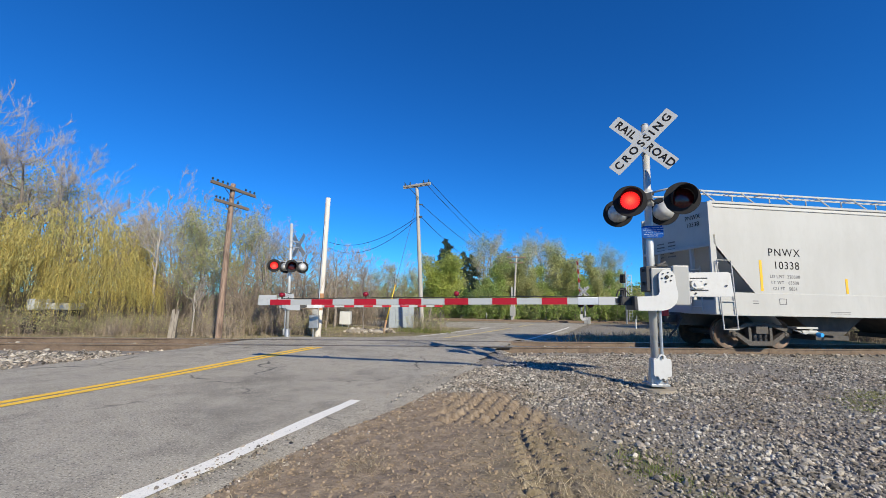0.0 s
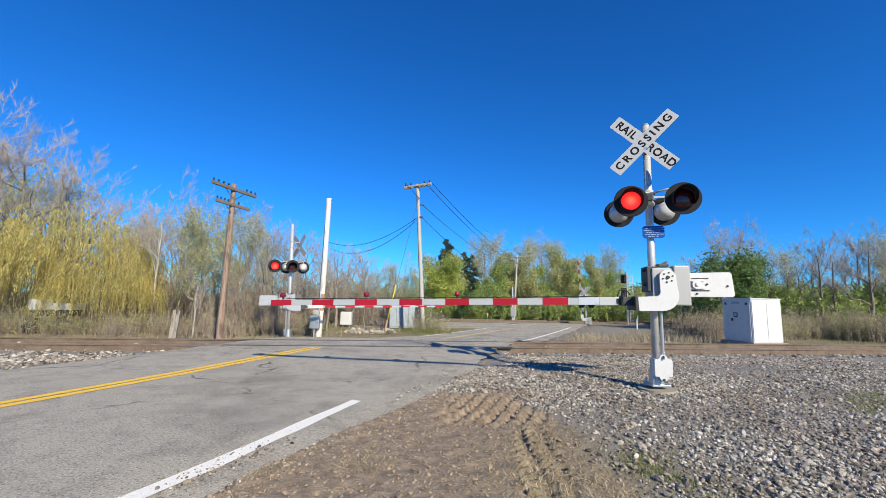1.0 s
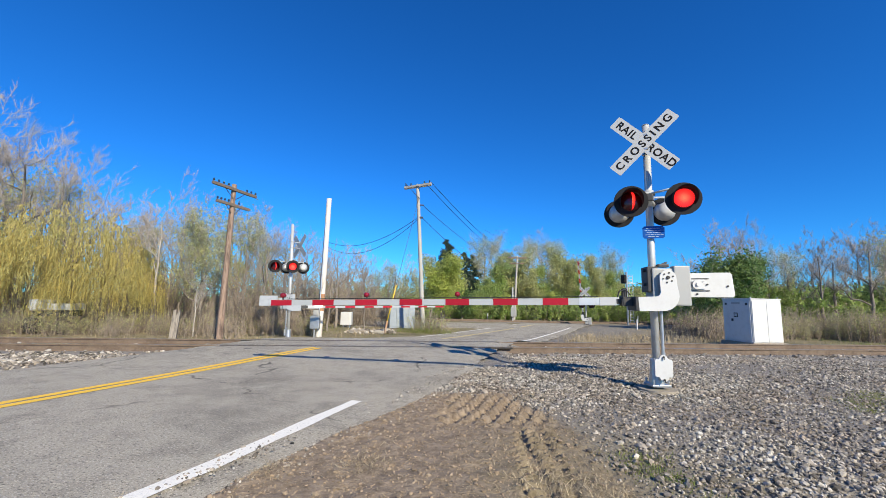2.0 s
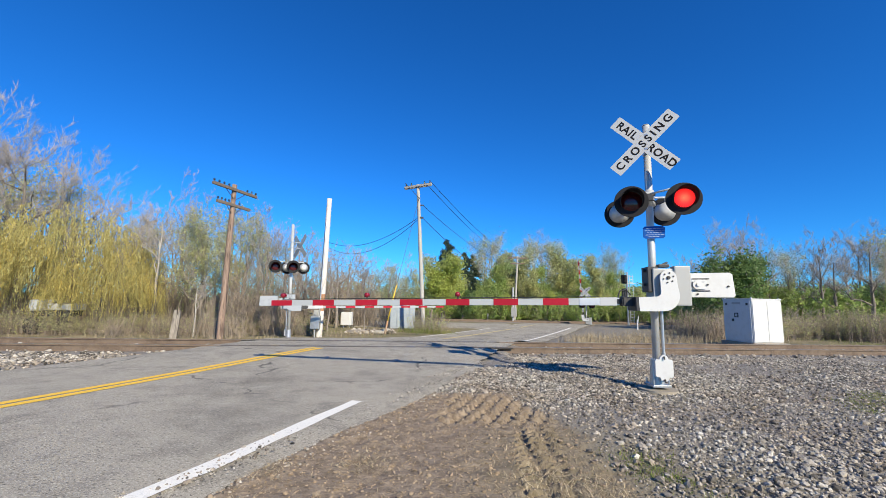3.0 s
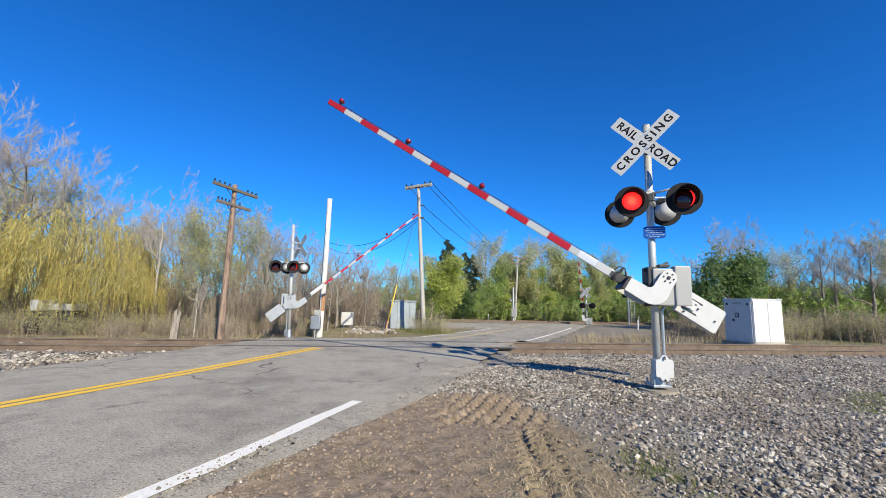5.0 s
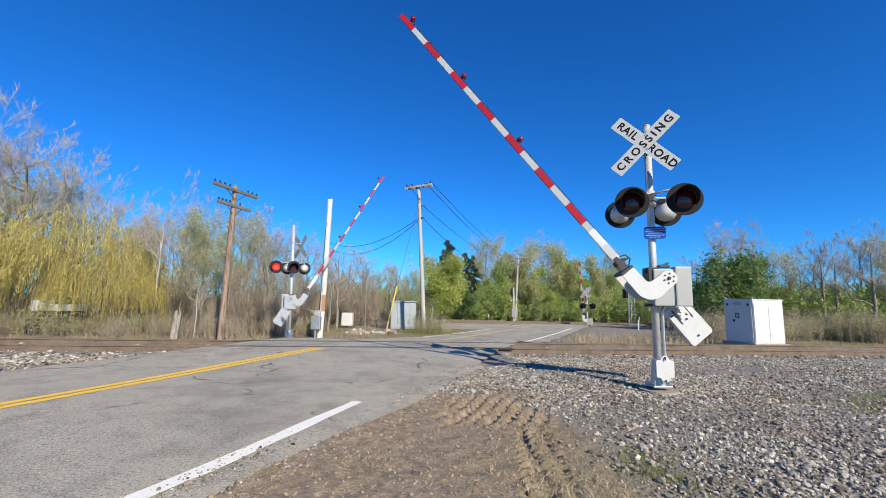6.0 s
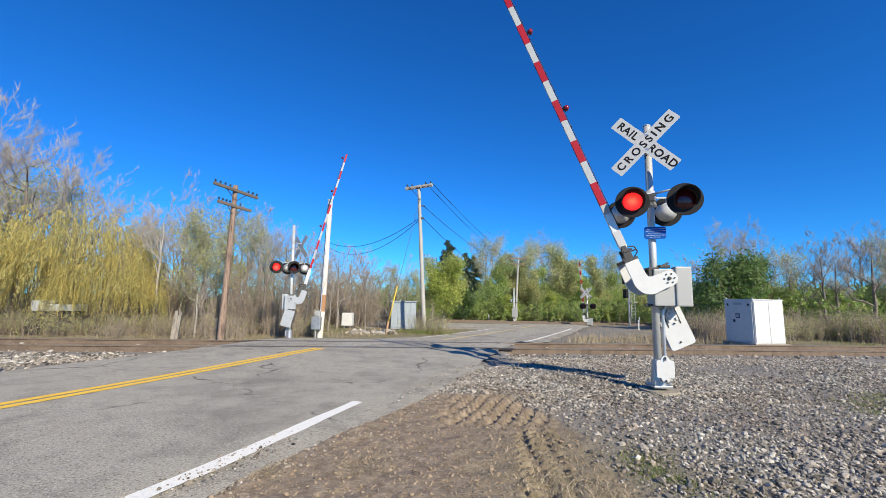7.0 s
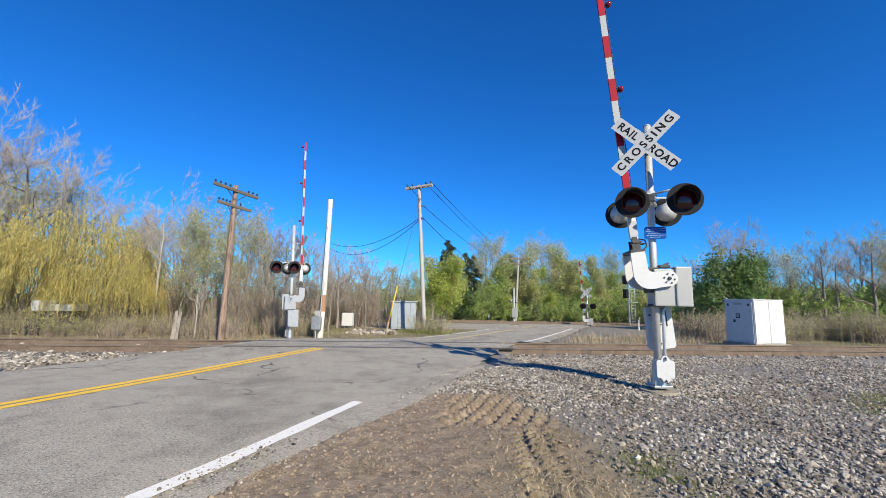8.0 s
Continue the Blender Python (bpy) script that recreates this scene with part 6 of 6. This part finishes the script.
for make, h, col, y, top in [
        (bare_c, 8, 20, 26, 205), (bare_b, 8, 80, 28, 265), (bare_a, 8, -60, 24, 180), (bare_a, 8, 140, 29, 300), (bare_b, 8, 190, 27, 345), (bare_c, 8, 240, 30, 350),
        (bare_b, 8, -20, 31, 210), (olive_a, 7, 40, 30, 300), (olive_b, 7, 110, 31, 320),
        (willow, 6, 118, 19.5, 345), (willow, 6, -30, 19.0, 375), (willow, 6, 190, 18.6, 440),
        (birch, 8, 280, 19.5, 338), (birch, 8, 218, 20, 430), (bare_a, 8, 250, 22, 385), (bare_b, 8, 315, 25, 350), (birch, 8, 352, 17.0, 480),
        (olive_a, 7, 365, 20, 378), (olive_a, 7, 430, 22, 390), (olive_b, 7, 400, 26, 372), (bare_a, 8, 468, 21, 385), (bare_b, 8, 455, 30, 380), (bare_c, 8, 505, 25, 400),
        (bare_a, 8, 545, 27, 425), (bare_c, 8, 600, 25, 425), (bare_b, 8, 640, 29, 440), (bare_c, 8, 575, 33, 415), (bare_a, 8, 655, 38, 470), (olive_b, 7, 335, 32, 390), (bare_b, 8, 530, 34, 420),
        (bare_c, 8, 700, 46, 455), (bare_a, 8, 722, 50, 460), (olive_b, 7, 690, 54, 470), (green_a, 7, 784, 33, 447), (green_c, 7, 765, 40, 470), (fir, 9, 792, 52, 424), (fir, 9, 824, 54, 447), (fir, 9, 838, 58, 452),
        (olive_b, 7, 855, 58, 420), (bare_b, 8, 870, 62, 425), (green_b, 7, 882, 47, 478), (olive_b, 7, 930, 56, 432), (bare_a, 8, 960, 60, 422), (green_b, 7, 960, 50, 480), (green_c, 7, 995, 50, 455), (olive_b, 7, 975, 64, 425),
        (green_c, 7, 1050, 60, 470), (olive_a, 7, 1075, 52, 442), (green_b, 7, 1100, 56, 505), (green_b, 7, 845, 44, 520), (dark_a, 6, 820, 42, 510), (green_c, 7, 905, 62, 462), (bare_b, 8, 1090, 66, 455), (green_b, 7, 1030, 47, 495), (green_a, 7, 905, 44, 520), (green_a, 7, 970, 45, 515), (green_c, 7, 1135, 48, 520),
        (bare_c, 8, 1300, 31, 398), (bare_a, 8, 1350, 33, 410), (dark_a, 6, 1290, 28, 450), (dark_a, 6, 1330, 30, 455), (green_b, 7, 1345, 34, 470), (bare_b, 8, 1232, 40, 450), (olive_b, 7, 1405, 33, 445), (bare_b, 8, 1462, 30, 415), (bare_a, 8, 1440, 36, 440),
        (bare_c, 8, 1545, 29, 405), (olive_b, 7, 1580, 31, 415), (bare_a, 8, 1500, 38, 440), (bare_a, 8, 1640, 30, 400), (olive_a, 7, 1490, 36, 500), (olive_a, 7, 1390, 38, 500), (dark_a, 6, 1560, 34, 500), (bare_b, 8, 1610, 36, 420),
        (dark_a, 6, 1240, 36, 500), (green_b, 7, 1190, 46, 515),
        (green_c, 7, 800, 48, 490), (green_b, 7, 865, 52, 500), (green_c, 7, 890, 52, 470), (green_c, 7, 945, 48, 490), (green_a, 7, 1010, 54, 480), (green_c, 7, 1060, 47, 505), (green_b, 7, 1085, 50, 490), (olive_a, 7, 1000, 60, 450), (green_c, 7, 920, 50, 470), (olive_a, 7, 745, 50, 480), (olive_b, 7, 715, 42, 490), (olive_a, 7, 665, 46, 480),
        (olive_a, 7, 330, 24, 420), (bare_a, 8, 300, 22, 420), (olive_b, 7, 480, 26, 430), (bare_c, 8, 420, 34, 385), (bare_a, 8, 200, 24, 400), (bare_c, 8, 620, 34, 430), (bare_a, 8, 585, 22, 455), (bare_a, 8, 525, 22, 450), (bare_b, 8, 650, 24, 470), (olive_b, 7, 270, 27, 400), (bare_a, 8, 380, 30, 390), (olive_a, 7, 230, 30, 390),
        (bare_a, 8, 1270, 36, 410), (bare_b, 8, 1325, 36, 405), (bare_a, 8, 1420, 33, 450), (bare_c, 8, 1480, 31, 430), (bare_b, 8, 1520, 33, 415), (bare_a, 8, 1570, 32, 410)]:
    plant(make, h, col, y, top)

plant(brush_b, 2.6, 772, 22.3, 552)
plant(brush_b, 2.6, 752, 23.0, 548)
_rng = random.Random(21)
for k in range(30):
    plant((brush_a, brush_b)[k % 2], (2.2, 2.6)[k % 2], -70 + k * 24.5 + _rng.uniform(-8, 8), 16.6 + _rng.uniform(-0.3, 2.0) + (1.8 if k > 20 else 0) + (10 if k > 25 else 0), 548 + _rng.uniform(-14, 10))
for k in range(26):
    plant(brush_c, 4.0, -60 + k * 28 + _rng.uniform(-9, 9), 19.5 + _rng.uniform(-0.8, 3) + (9 if k > 21 else 0), 480 + _rng.uniform(-30, 25))
for k in range(10):
    plant(brush_c, 4.0, 420 + k * 30 + _rng.uniform(-9, 9), 26 + _rng.uniform(-0.8, 5), 475 + _rng.uniform(-25, 20))
for k in range(20):
    plant((brush_a, brush_b)[k % 2], (2.2, 2.6)[k % 2], 1215 + k * 22 + _rng.uniform(-8, 8), 22 + _rng.uniform(-1.2, 3.5), 548 + _rng.uniform(-12, 8))
for k in range(18):
    plant(hedge, 2.6, 770 + k * 22 + _rng.uniform(-8, 8), 44 + _rng.uniform(-1, 6), 535 + _rng.uniform(-12, 6))
for k in range(12):
    plant(hedge, 2.6, 1150 + k * 42 + _rng.uniform(-8, 8), (46 if k < 2 else 33) + _rng.uniform(-1, 5), 520 + _rng.uniform(-14, 8))

for k in range(25):
    plant(hedge, 2.6, 575 + k * 42 + _rng.uniform(-8, 8), 76 + _rng.uniform(-3, 6), 506 + _rng.uniform(-10, 8))
for k in range(12):
    plant(hedge, 2.6, -20 + k * 48 + _rng.uniform(-8, 8), 46 + _rng.uniform(-3, 4), 515 + _rng.uniform(-14, 8))


# ------------------------------------------------------------------ stones, grass
def stones(name, x, y, size, mat, label, sink=0.25, seed=0, plain=False, on_road=False):
    """Many angular stones lying on the ground, in one mesh."""
    rng = np.random.RandomState(seed)
    n = len(x)
    bm = bmesh.new()
    if plain:
        bmesh.ops.create_cone(bm, segments=4, radius1=1.0, radius2=0.75, depth=1.3, cap_ends=False)
        bmesh.ops.contextual_create(bm, geom=[e for e in bm.edges if e.is_boundary and e.verts[0].co.z > 0])
        bmesh.ops.triangulate(bm, faces=bm.faces)
        bm.verts.index_update()
    else:
        bmesh.ops.create_icosphere(bm, subdivisions=1, radius=1.0)
    base = np.array([v.co[:] for v in bm.verts])
    tri = np.array([[v.index for v in f.verts] for f in bm.faces])
    bm.free()
    z = ground_level(x, y)
    if on_road:
        _, v = track_uv(x, y)
        z = np.where(road_offset(x, y) < road_right(v) - 0.06, road_level(v) + 0.002, z)
    shape = base[None] * (1 + rng.uniform(-0.32, 0.32, (n, len(base), 1)))
    shape = shape * (rng.uniform(0.6, 1.25, (n, 1, 3)) * np.array((1, 1, 0.7)))
    a = rng.uniform(0, math.tau, n)
    c, s = np.cos(a)[:, None], np.sin(a)[:, None]
    px, py = shape[..., 0] * c - shape[..., 1] * s, shape[..., 0] * s + shape[..., 1] * c
    tilt = rng.normal(0, 0.4, n)[:, None]
    py, pz = py * np.cos(tilt) - shape[..., 2] * np.sin(tilt), py * np.sin(tilt) + shape[..., 2] * np.cos(tilt)
    v = np.stack([x[:, None] + px * size[:, None], y[:, None] + py * size[:, None], z[:, None] + pz * size[:, None] + (size * (0.6 - sink))[:, None]], -1)
    f = (tri[None] + (np.arange(n) * len(base))[:, None, None]).reshape(-1, 3)
    return tagged(raw(name, v.reshape(-1, 3), f, mat), label, name.replace("_", " "), kind="stuff")


def scatter(n, x0, x1, y0, y1, seed):
    rng = np.random.RandomState(seed)
    return rng.uniform(x0, x1, n), rng.uniform(y0, y1, n), rng


def gravel():
    x, y, rng = scatter(175000, -0.6, 12.5, 2.0, 12.0, 1)
    u, v = track_uv(x, y)
    off = road_offset(x, y)
    keep = (off > road_right(v) - 0.05) & (v < -0.7) & (np.abs(x) < y * 1.22 + 0.6) & (rng.uniform(size=len(x)) > dirt_cover(x, y) * 1.02)
    thin = np.clip(0.60 + 0.45 * bumps(x, y, 1.1, 31) + 0.5 * step(-3.5, -1.2, v), 0.15, 0.95)
    keep &= rng.uniform(size=len(x)) < thin
    x, y = x[keep], y[keep]
    size = np.clip(rng.lognormal(-4.42, 0.42, len(x)), 0.005, 0.036)
    big = size > 0.0155
    stones("ballast_stones", x[big], y[big], size[big], STONE, "loose grey and white crushed stone ballast", 0.2, 1)
    stones("ballast_stones", x[~big], y[~big], size[~big], STONE, "fine crushed stone between the larger ballast", 0.1, 6, True)
    x, y, rng = scatter(9000, -4.5, 8.0, -5.0, 3.2, 7)
    u, v = track_uv(x, y)
    keep = (road_offset(x, y) > 4.2) & (np.abs(x) > y * 1.22 + 0.4) & (rng.uniform(size=len(x)) > dirt_cover(x, y)) & (rng.uniform(size=len(x)) < 0.9 - 0.12 * np.hypot(x - 1, y - 1))
    stones("ballast_stones", x[keep], y[keep], np.clip(rng.lognormal(-4.1, 0.4, keep.sum()), 0.008, 0.045), STONE, "scattered stones on the gravelly verge", 0.2, 7, True)
    x, y, rng = scatter(14000, -16, -5.2, 5.0, 11.4, 2)
    u, v = track_uv(x, y)
    off = road_offset(x, y)
    keep = (off < -road_left(v) + 0.1) & (v < -0.7) & (v > -5.5)
    stones("ballast_stones", x[keep], y[keep], np.clip(rng.lognormal(-3.6, 0.3, keep.sum()), 0.012, 0.055), STONE, "grey ballast stones beside the track", 0.2, 2)
    # between and around the ties
    x, y, rng = scatter(16000, -16, 20, 8, 17, 3)
    u, v = track_uv(x, y)
    off = road_offset(x, y)
    keep = (np.abs(v - 0.75) < 1.6) & (np.abs(v) > 0.13) & (np.abs(v - 1.5) > 0.13) & ((off > road_right(v)) | (off < -road_left(v)))
    stones("ballast_stones", x[keep], y[keep], np.clip(rng.lognormal(-3.5, 0.3, keep.sum()), 0.015, 0.055), STONE, "dusty ballast stones between the ties", 0.1, 3)
    x, y, rng = scatter(15000, -2.2, 2.2, 2.3, 6.8, 4)
    keep = (road_offset(x, y) > 4.0) & (rng.uniform(size=len(x)) < dirt_cover(x, y))
    stones("dirt_crumbs", x[keep], y[keep], np.clip(rng.lognormal(-5.15, 0.5, keep.sum()), 0.003, 0.02), DIRT_CLOD, "crumbs and clods of bare brown dirt", 0.3, 4)
    x, y, rng = scatter(26000, -2.6, 3.0, 2.3, 10.5, 5)
    u, v = track_uv(x, y)
    d = road_offset(x, y) - road_right(v)
    keep = (d > -0.42) & (d < 0.9) & (rng.uniform(size=len(x)) < np.exp(-(d / 0.42) ** 2) * np.clip(0.65 + 0.6 * bumps(x, y, 2.2, 33), 0.1, 1))
    stones("road_edge_gravel", x[keep], y[keep], np.clip(rng.lognormal(-4.85, 0.42, keep.sum()), 0.004, 0.024), STONE, "loose pale gravel along the road edge", 0.2, 5, True, True)


def grass(name, x, y, h, mat, label, seed, lean=0.5):
    rng = np.random.RandomState(seed)
    n = len(x)
    z = ground_level(x, y)
    a = rng.uniform(0, math.tau, n)
    w = 0.0021 + 0.006 * h
    dx, dy = np.cos(a), np.sin(a)
    lx, ly = rng.normal(0, lean, n) * h, rng.normal(0, lean, n) * h
    mx, my, mz = x + lx * 0.45, y + ly * 0.45, z + h * 0.62
    v = np.stack([np.stack([x - dx * w, y - dy * w, z - 0.01], -1), np.stack([x + dx * w, y + dy * w, z - 0.01], -1),
                  np.stack([mx + dx * w * 0.8, my + dy * w * 0.8, mz], -1), np.stack([mx - dx * w * 0.8, my - dy * w * 0.8, mz], -1),
                  np.stack([x + lx, y + ly, z + h * (1 - 0.35 * np.minimum(np.hypot(lx, ly) / h, 1))], -1)], 1)
    k = np.arange(n)[:, None] * 5
    f = (k + np.array((0, 1, 2, 3))).tolist() + (k + np.array((3, 2, 4))).tolist()
    return tagged(raw(name, v.reshape(-1, 3), f, mat), label, "grass", kind="stuff")


def clumps(rng, spots, per, width):
    xs = np.concatenate([rng.normal(a, width * s, int(per * s)) for a, b, s in spots])
    ys = np.concatenate([rng.normal(b, width * s, int(per * s)) for a, b, s in spots])
    return xs, ys


def verge():
    rng = np.random.RandomState(8)
    x, y = clumps(rng, [(1.74, 3.62, 1.0), (1.66, 3.4, 0.8), (1.85, 3.25, 0.5), (1.95, 2.86, 0.7), (2.08, 2.8, 0.5), (6.0, 5.9, 1.3), (6.5, 6.2, 1.2), (5.7, 5.5, 0.7), (6.9, 6.5, 1.1)], 330, 0.13)
    grass("green_weeds", x, y, rng.uniform(0.012, 0.05, len(x)), GREEN_GRASS, "small green weeds among the stones", 1, 0.8)
    x, y = clumps(rng, [(0.85, 2.75, 1.3), (1.2, 3.0, 1.0), (0.8, 3.2, 0.8), (-1.35, 3.3, 0.6), (1.3, 5.9, 0.8), (-0.6, 3.4, 0.6), (1.35, 2.6, 1.0)], 330, 0.17)
    x2, y2 = rng.uniform(-1.6, 6.5, 4200), rng.uniform(2.4, 6.4, 4200)
    keep = (road_offset(x2, y2) > 4.1) & (rng.uniform(size=4200) < 0.35 + 0.65 * step(4.0, 5.0, x2 + 0.3 * (5 - y2)))
    x, y = np.concatenate([x, x2[keep]]), np.concatenate([y, y2[keep]])
    grass("dry_straw", x, y, rng.uniform(0.012, 0.05, len(x)), DRY_GRASS, "flattened dry straw on the dirt", 2, 2.4)
    x, y, r2 = scatter(60000, -16, 26, 13.8, 34, 9)
    u, v = track_uv(x, y)
    off = road_offset(x, y)
    keep = (v > 2.6) & (((off > 4.3) & (rng.uniform(size=len(x)) < 0.12 + 0.88 * step(0.15, 0.5, bumps(x, y, 0.7, 47)) * step(2, 0, np.abs(v - 5)) + step(18, 24, off))) | (off < -road_left(v) - 0.3)) & ~((y - 0.12 * x > 26.6) & (y - 0.12 * x < 36) & (x > -7.3) & (x < 6.4)) & (np.abs(x) < 1.25 * y) & (rng.uniform(size=len(x)) < 0.25 + 0.75 * step(-0.3, 0.6, bumps(x, y, 0.8, 41)))
    x, y = x[keep], y[keep]
    grass("dry_grass", x, y, rng.uniform(0.06, 0.42, len(x)) * (0.6 + 0.4 * step(0, 0.8, bumps(x, y, 0.6, 43))), DRY_GRASS, "long dry grass beyond the track", 3)
    x, y, r2 = scatter(22000, -14, 22, 15, 34, 10)
    u, v = track_uv(x, y)
    off = road_offset(x, y)
    keep = (v > 3.0) & ((off > 16) | (off < -road_left(v) - 0.15)) & ~((y - 0.12 * x > 26.6) & (y - 0.12 * x < 36) & (x > -7.3) & (x < 6.4)) & ((bumps(x, y, 0.5, 45) > -0.1) | (off > -road_left(v) - 1.6))
    grass("green_grass", x[keep], y[keep], rng.uniform(0.05, 0.25, keep.sum()), GREEN_GRASS, "fresh green grass beyond the track", 4)


def far_tufts():
    """Tufts of long dry grass near the rails, and broken rock by the pole beyond the road."""
    rng = np.random.RandomState(61)
    spots = [(5.9, 16.6, 1.0), (6.6, 17.0, 1.2), (7.4, 17.4, 1.1), (6.2, 18.2, 1.0), (8.2, 17.2, 1.0), (9.0, 18.0, 1.1), (10.2, 17.6, 0.9), (11.4, 18.4, 1.0), (7.2, 19.4, 1.0), (9.8, 20.5, 1.2)]
    x, y = clumps(rng, spots, 260, 0.36)
    grass("dry_grass", x, y, rng.uniform(0.12, 0.55, len(x)), DRY_GRASS, "pale tufts of long dry grass beside the rails", 62, 0.45)
    spots = [(-0.7, 21.8, 1.0), (-0.2, 22.2, 1.0), (-1.3, 22.0, 0.8), (0.3, 21.6, 0.8), (-2.0, 22.4, 0.8)]
    x, y = clumps(rng, spots, 300, 0.35)
    grass("green_grass", x, y, rng.uniform(0.1, 0.42, len(x)), GREEN_GRASS, "green weeds round the foot of the pole", 63, 0.5)
    x, y = clumps(rng, [(-4.3, 21.4, 1.0), (-3.6, 21.2, 1.2), (-3.0, 21.6, 0.8)], 60, 0.34)
    stones("rubble", x, y, np.clip(rng.lognormal(-2.3, 0.45, len(x)), 0.04, 0.22), STONE, "heap of pale broken rock beside the road", 0.25, 64)


gravel()
verge()
far_tufts()


# ------------------------------------------------------------------ what moves
def motions():
    lift = [(0.0, -1.5), (3.0, -1.5), (3.15, -1.0), (3.3, 1.3), (3.5, 4.8), (3.7, 8.0), (4.0, 14.0), (4.25, 18.8), (4.5, 23.6), (4.7, 27.4), (5.25, 37.8), (5.8, 47.9),
            (6.0, 51.4), (6.5, 59.7), (7.0, 68.0), (7.5, 76.4), (8.0, 84.6)]
    rest = NEAR_ARM.matrix_basis.copy()
    walk(NEAR_ARM, [(t, rest @ Matrix.Rotation(radians(a), 4, "Y")) for t, a in lift])
    lift = [(0.0, -0.5), (3.0, -0.5), (3.15, 0.2), (3.3, 2.6), (3.5, 6.5), (4.0, 17.0), (4.5, 28.3), (5.25, 44.0), (6.0, 59.0), (6.5, 67.0), (7.0, 75.1), (7.5, 83.0), (8.0, 90.3)]
    rest = FAR_ARM.matrix_basis.copy()
    walk(FAR_ARM, [(t, rest @ Matrix.Rotation(radians(a), 4, "Y")) for t, a in lift])
    flashes = {"nfl": [(-1, 0.25), (0.93, 1.4), (2.03, 2.62), (3.24, 3.86), (4.48, 5.05), (5.65, 5.88), (6.86, 7.42)],
               "nfr": [(0.17, 0.57), (1.38, 2.03), (2.62, 3.24), (3.88, 4.13), (5.05, 5.65), (6.27, 6.86), (7.38, 7.68)],
               "fbr": [(-1, 0.22), (0.92, 1.2), (2.03, 2.62), (3.3, 3.86), (4.42, 4.62), (5.65, 6.12), (6.86, 7.42)],
               "fbl": [(0.2, 0.88), (1.6, 2.03), (3.88, 4.35), (5.05, 5.65), (6.14, 6.45), (7.38, 7.92)]}
    for key, spans in flashes.items():
        ob = LAMPS[key]
        away = 178.0

        def at(t, a):
            return (t, Matrix.Translation((0, -0.043 if a < 1 else (-0.02 if a < 170 else 0.005), 0)) @ Matrix.Rotation(radians(a), 4, "Z"))

        on_at_start = spans[0][0] < 0
        rows = [at(0.0, 0.0 if on_at_start else away)]
        for a, b in spans:
            if a > 0:
                rows += [at(a - 0.067, away), at(a - 0.033, 110.0), at(a, 60.0), at(a + 0.033, 0.0)]
            rows += [at(b - 0.033, 0.0), at(b, 60.0), at(b + 0.033, 110.0), at(b + 0.067, away)]
        rows.append(at(8.0, away))
        walk(ob, rows)
    speed = 20.8
    along = Vector((TU[0], TU[1], 0))
    start = HOPPER.matrix_basis.copy()
    walk(HOPPER, [(t, Matrix.Translation(along * speed * t) @ start) for t in (0.0, 2.0, 4.0, 6.0, 8.0)])
    for w in WHEELS:
        still = w.matrix_basis.copy()
        walk(w, [(i / FPS, still @ Matrix.Rotation(speed * i / FPS / 0.457, 4, "Y")) for i in range(241)])


motions()
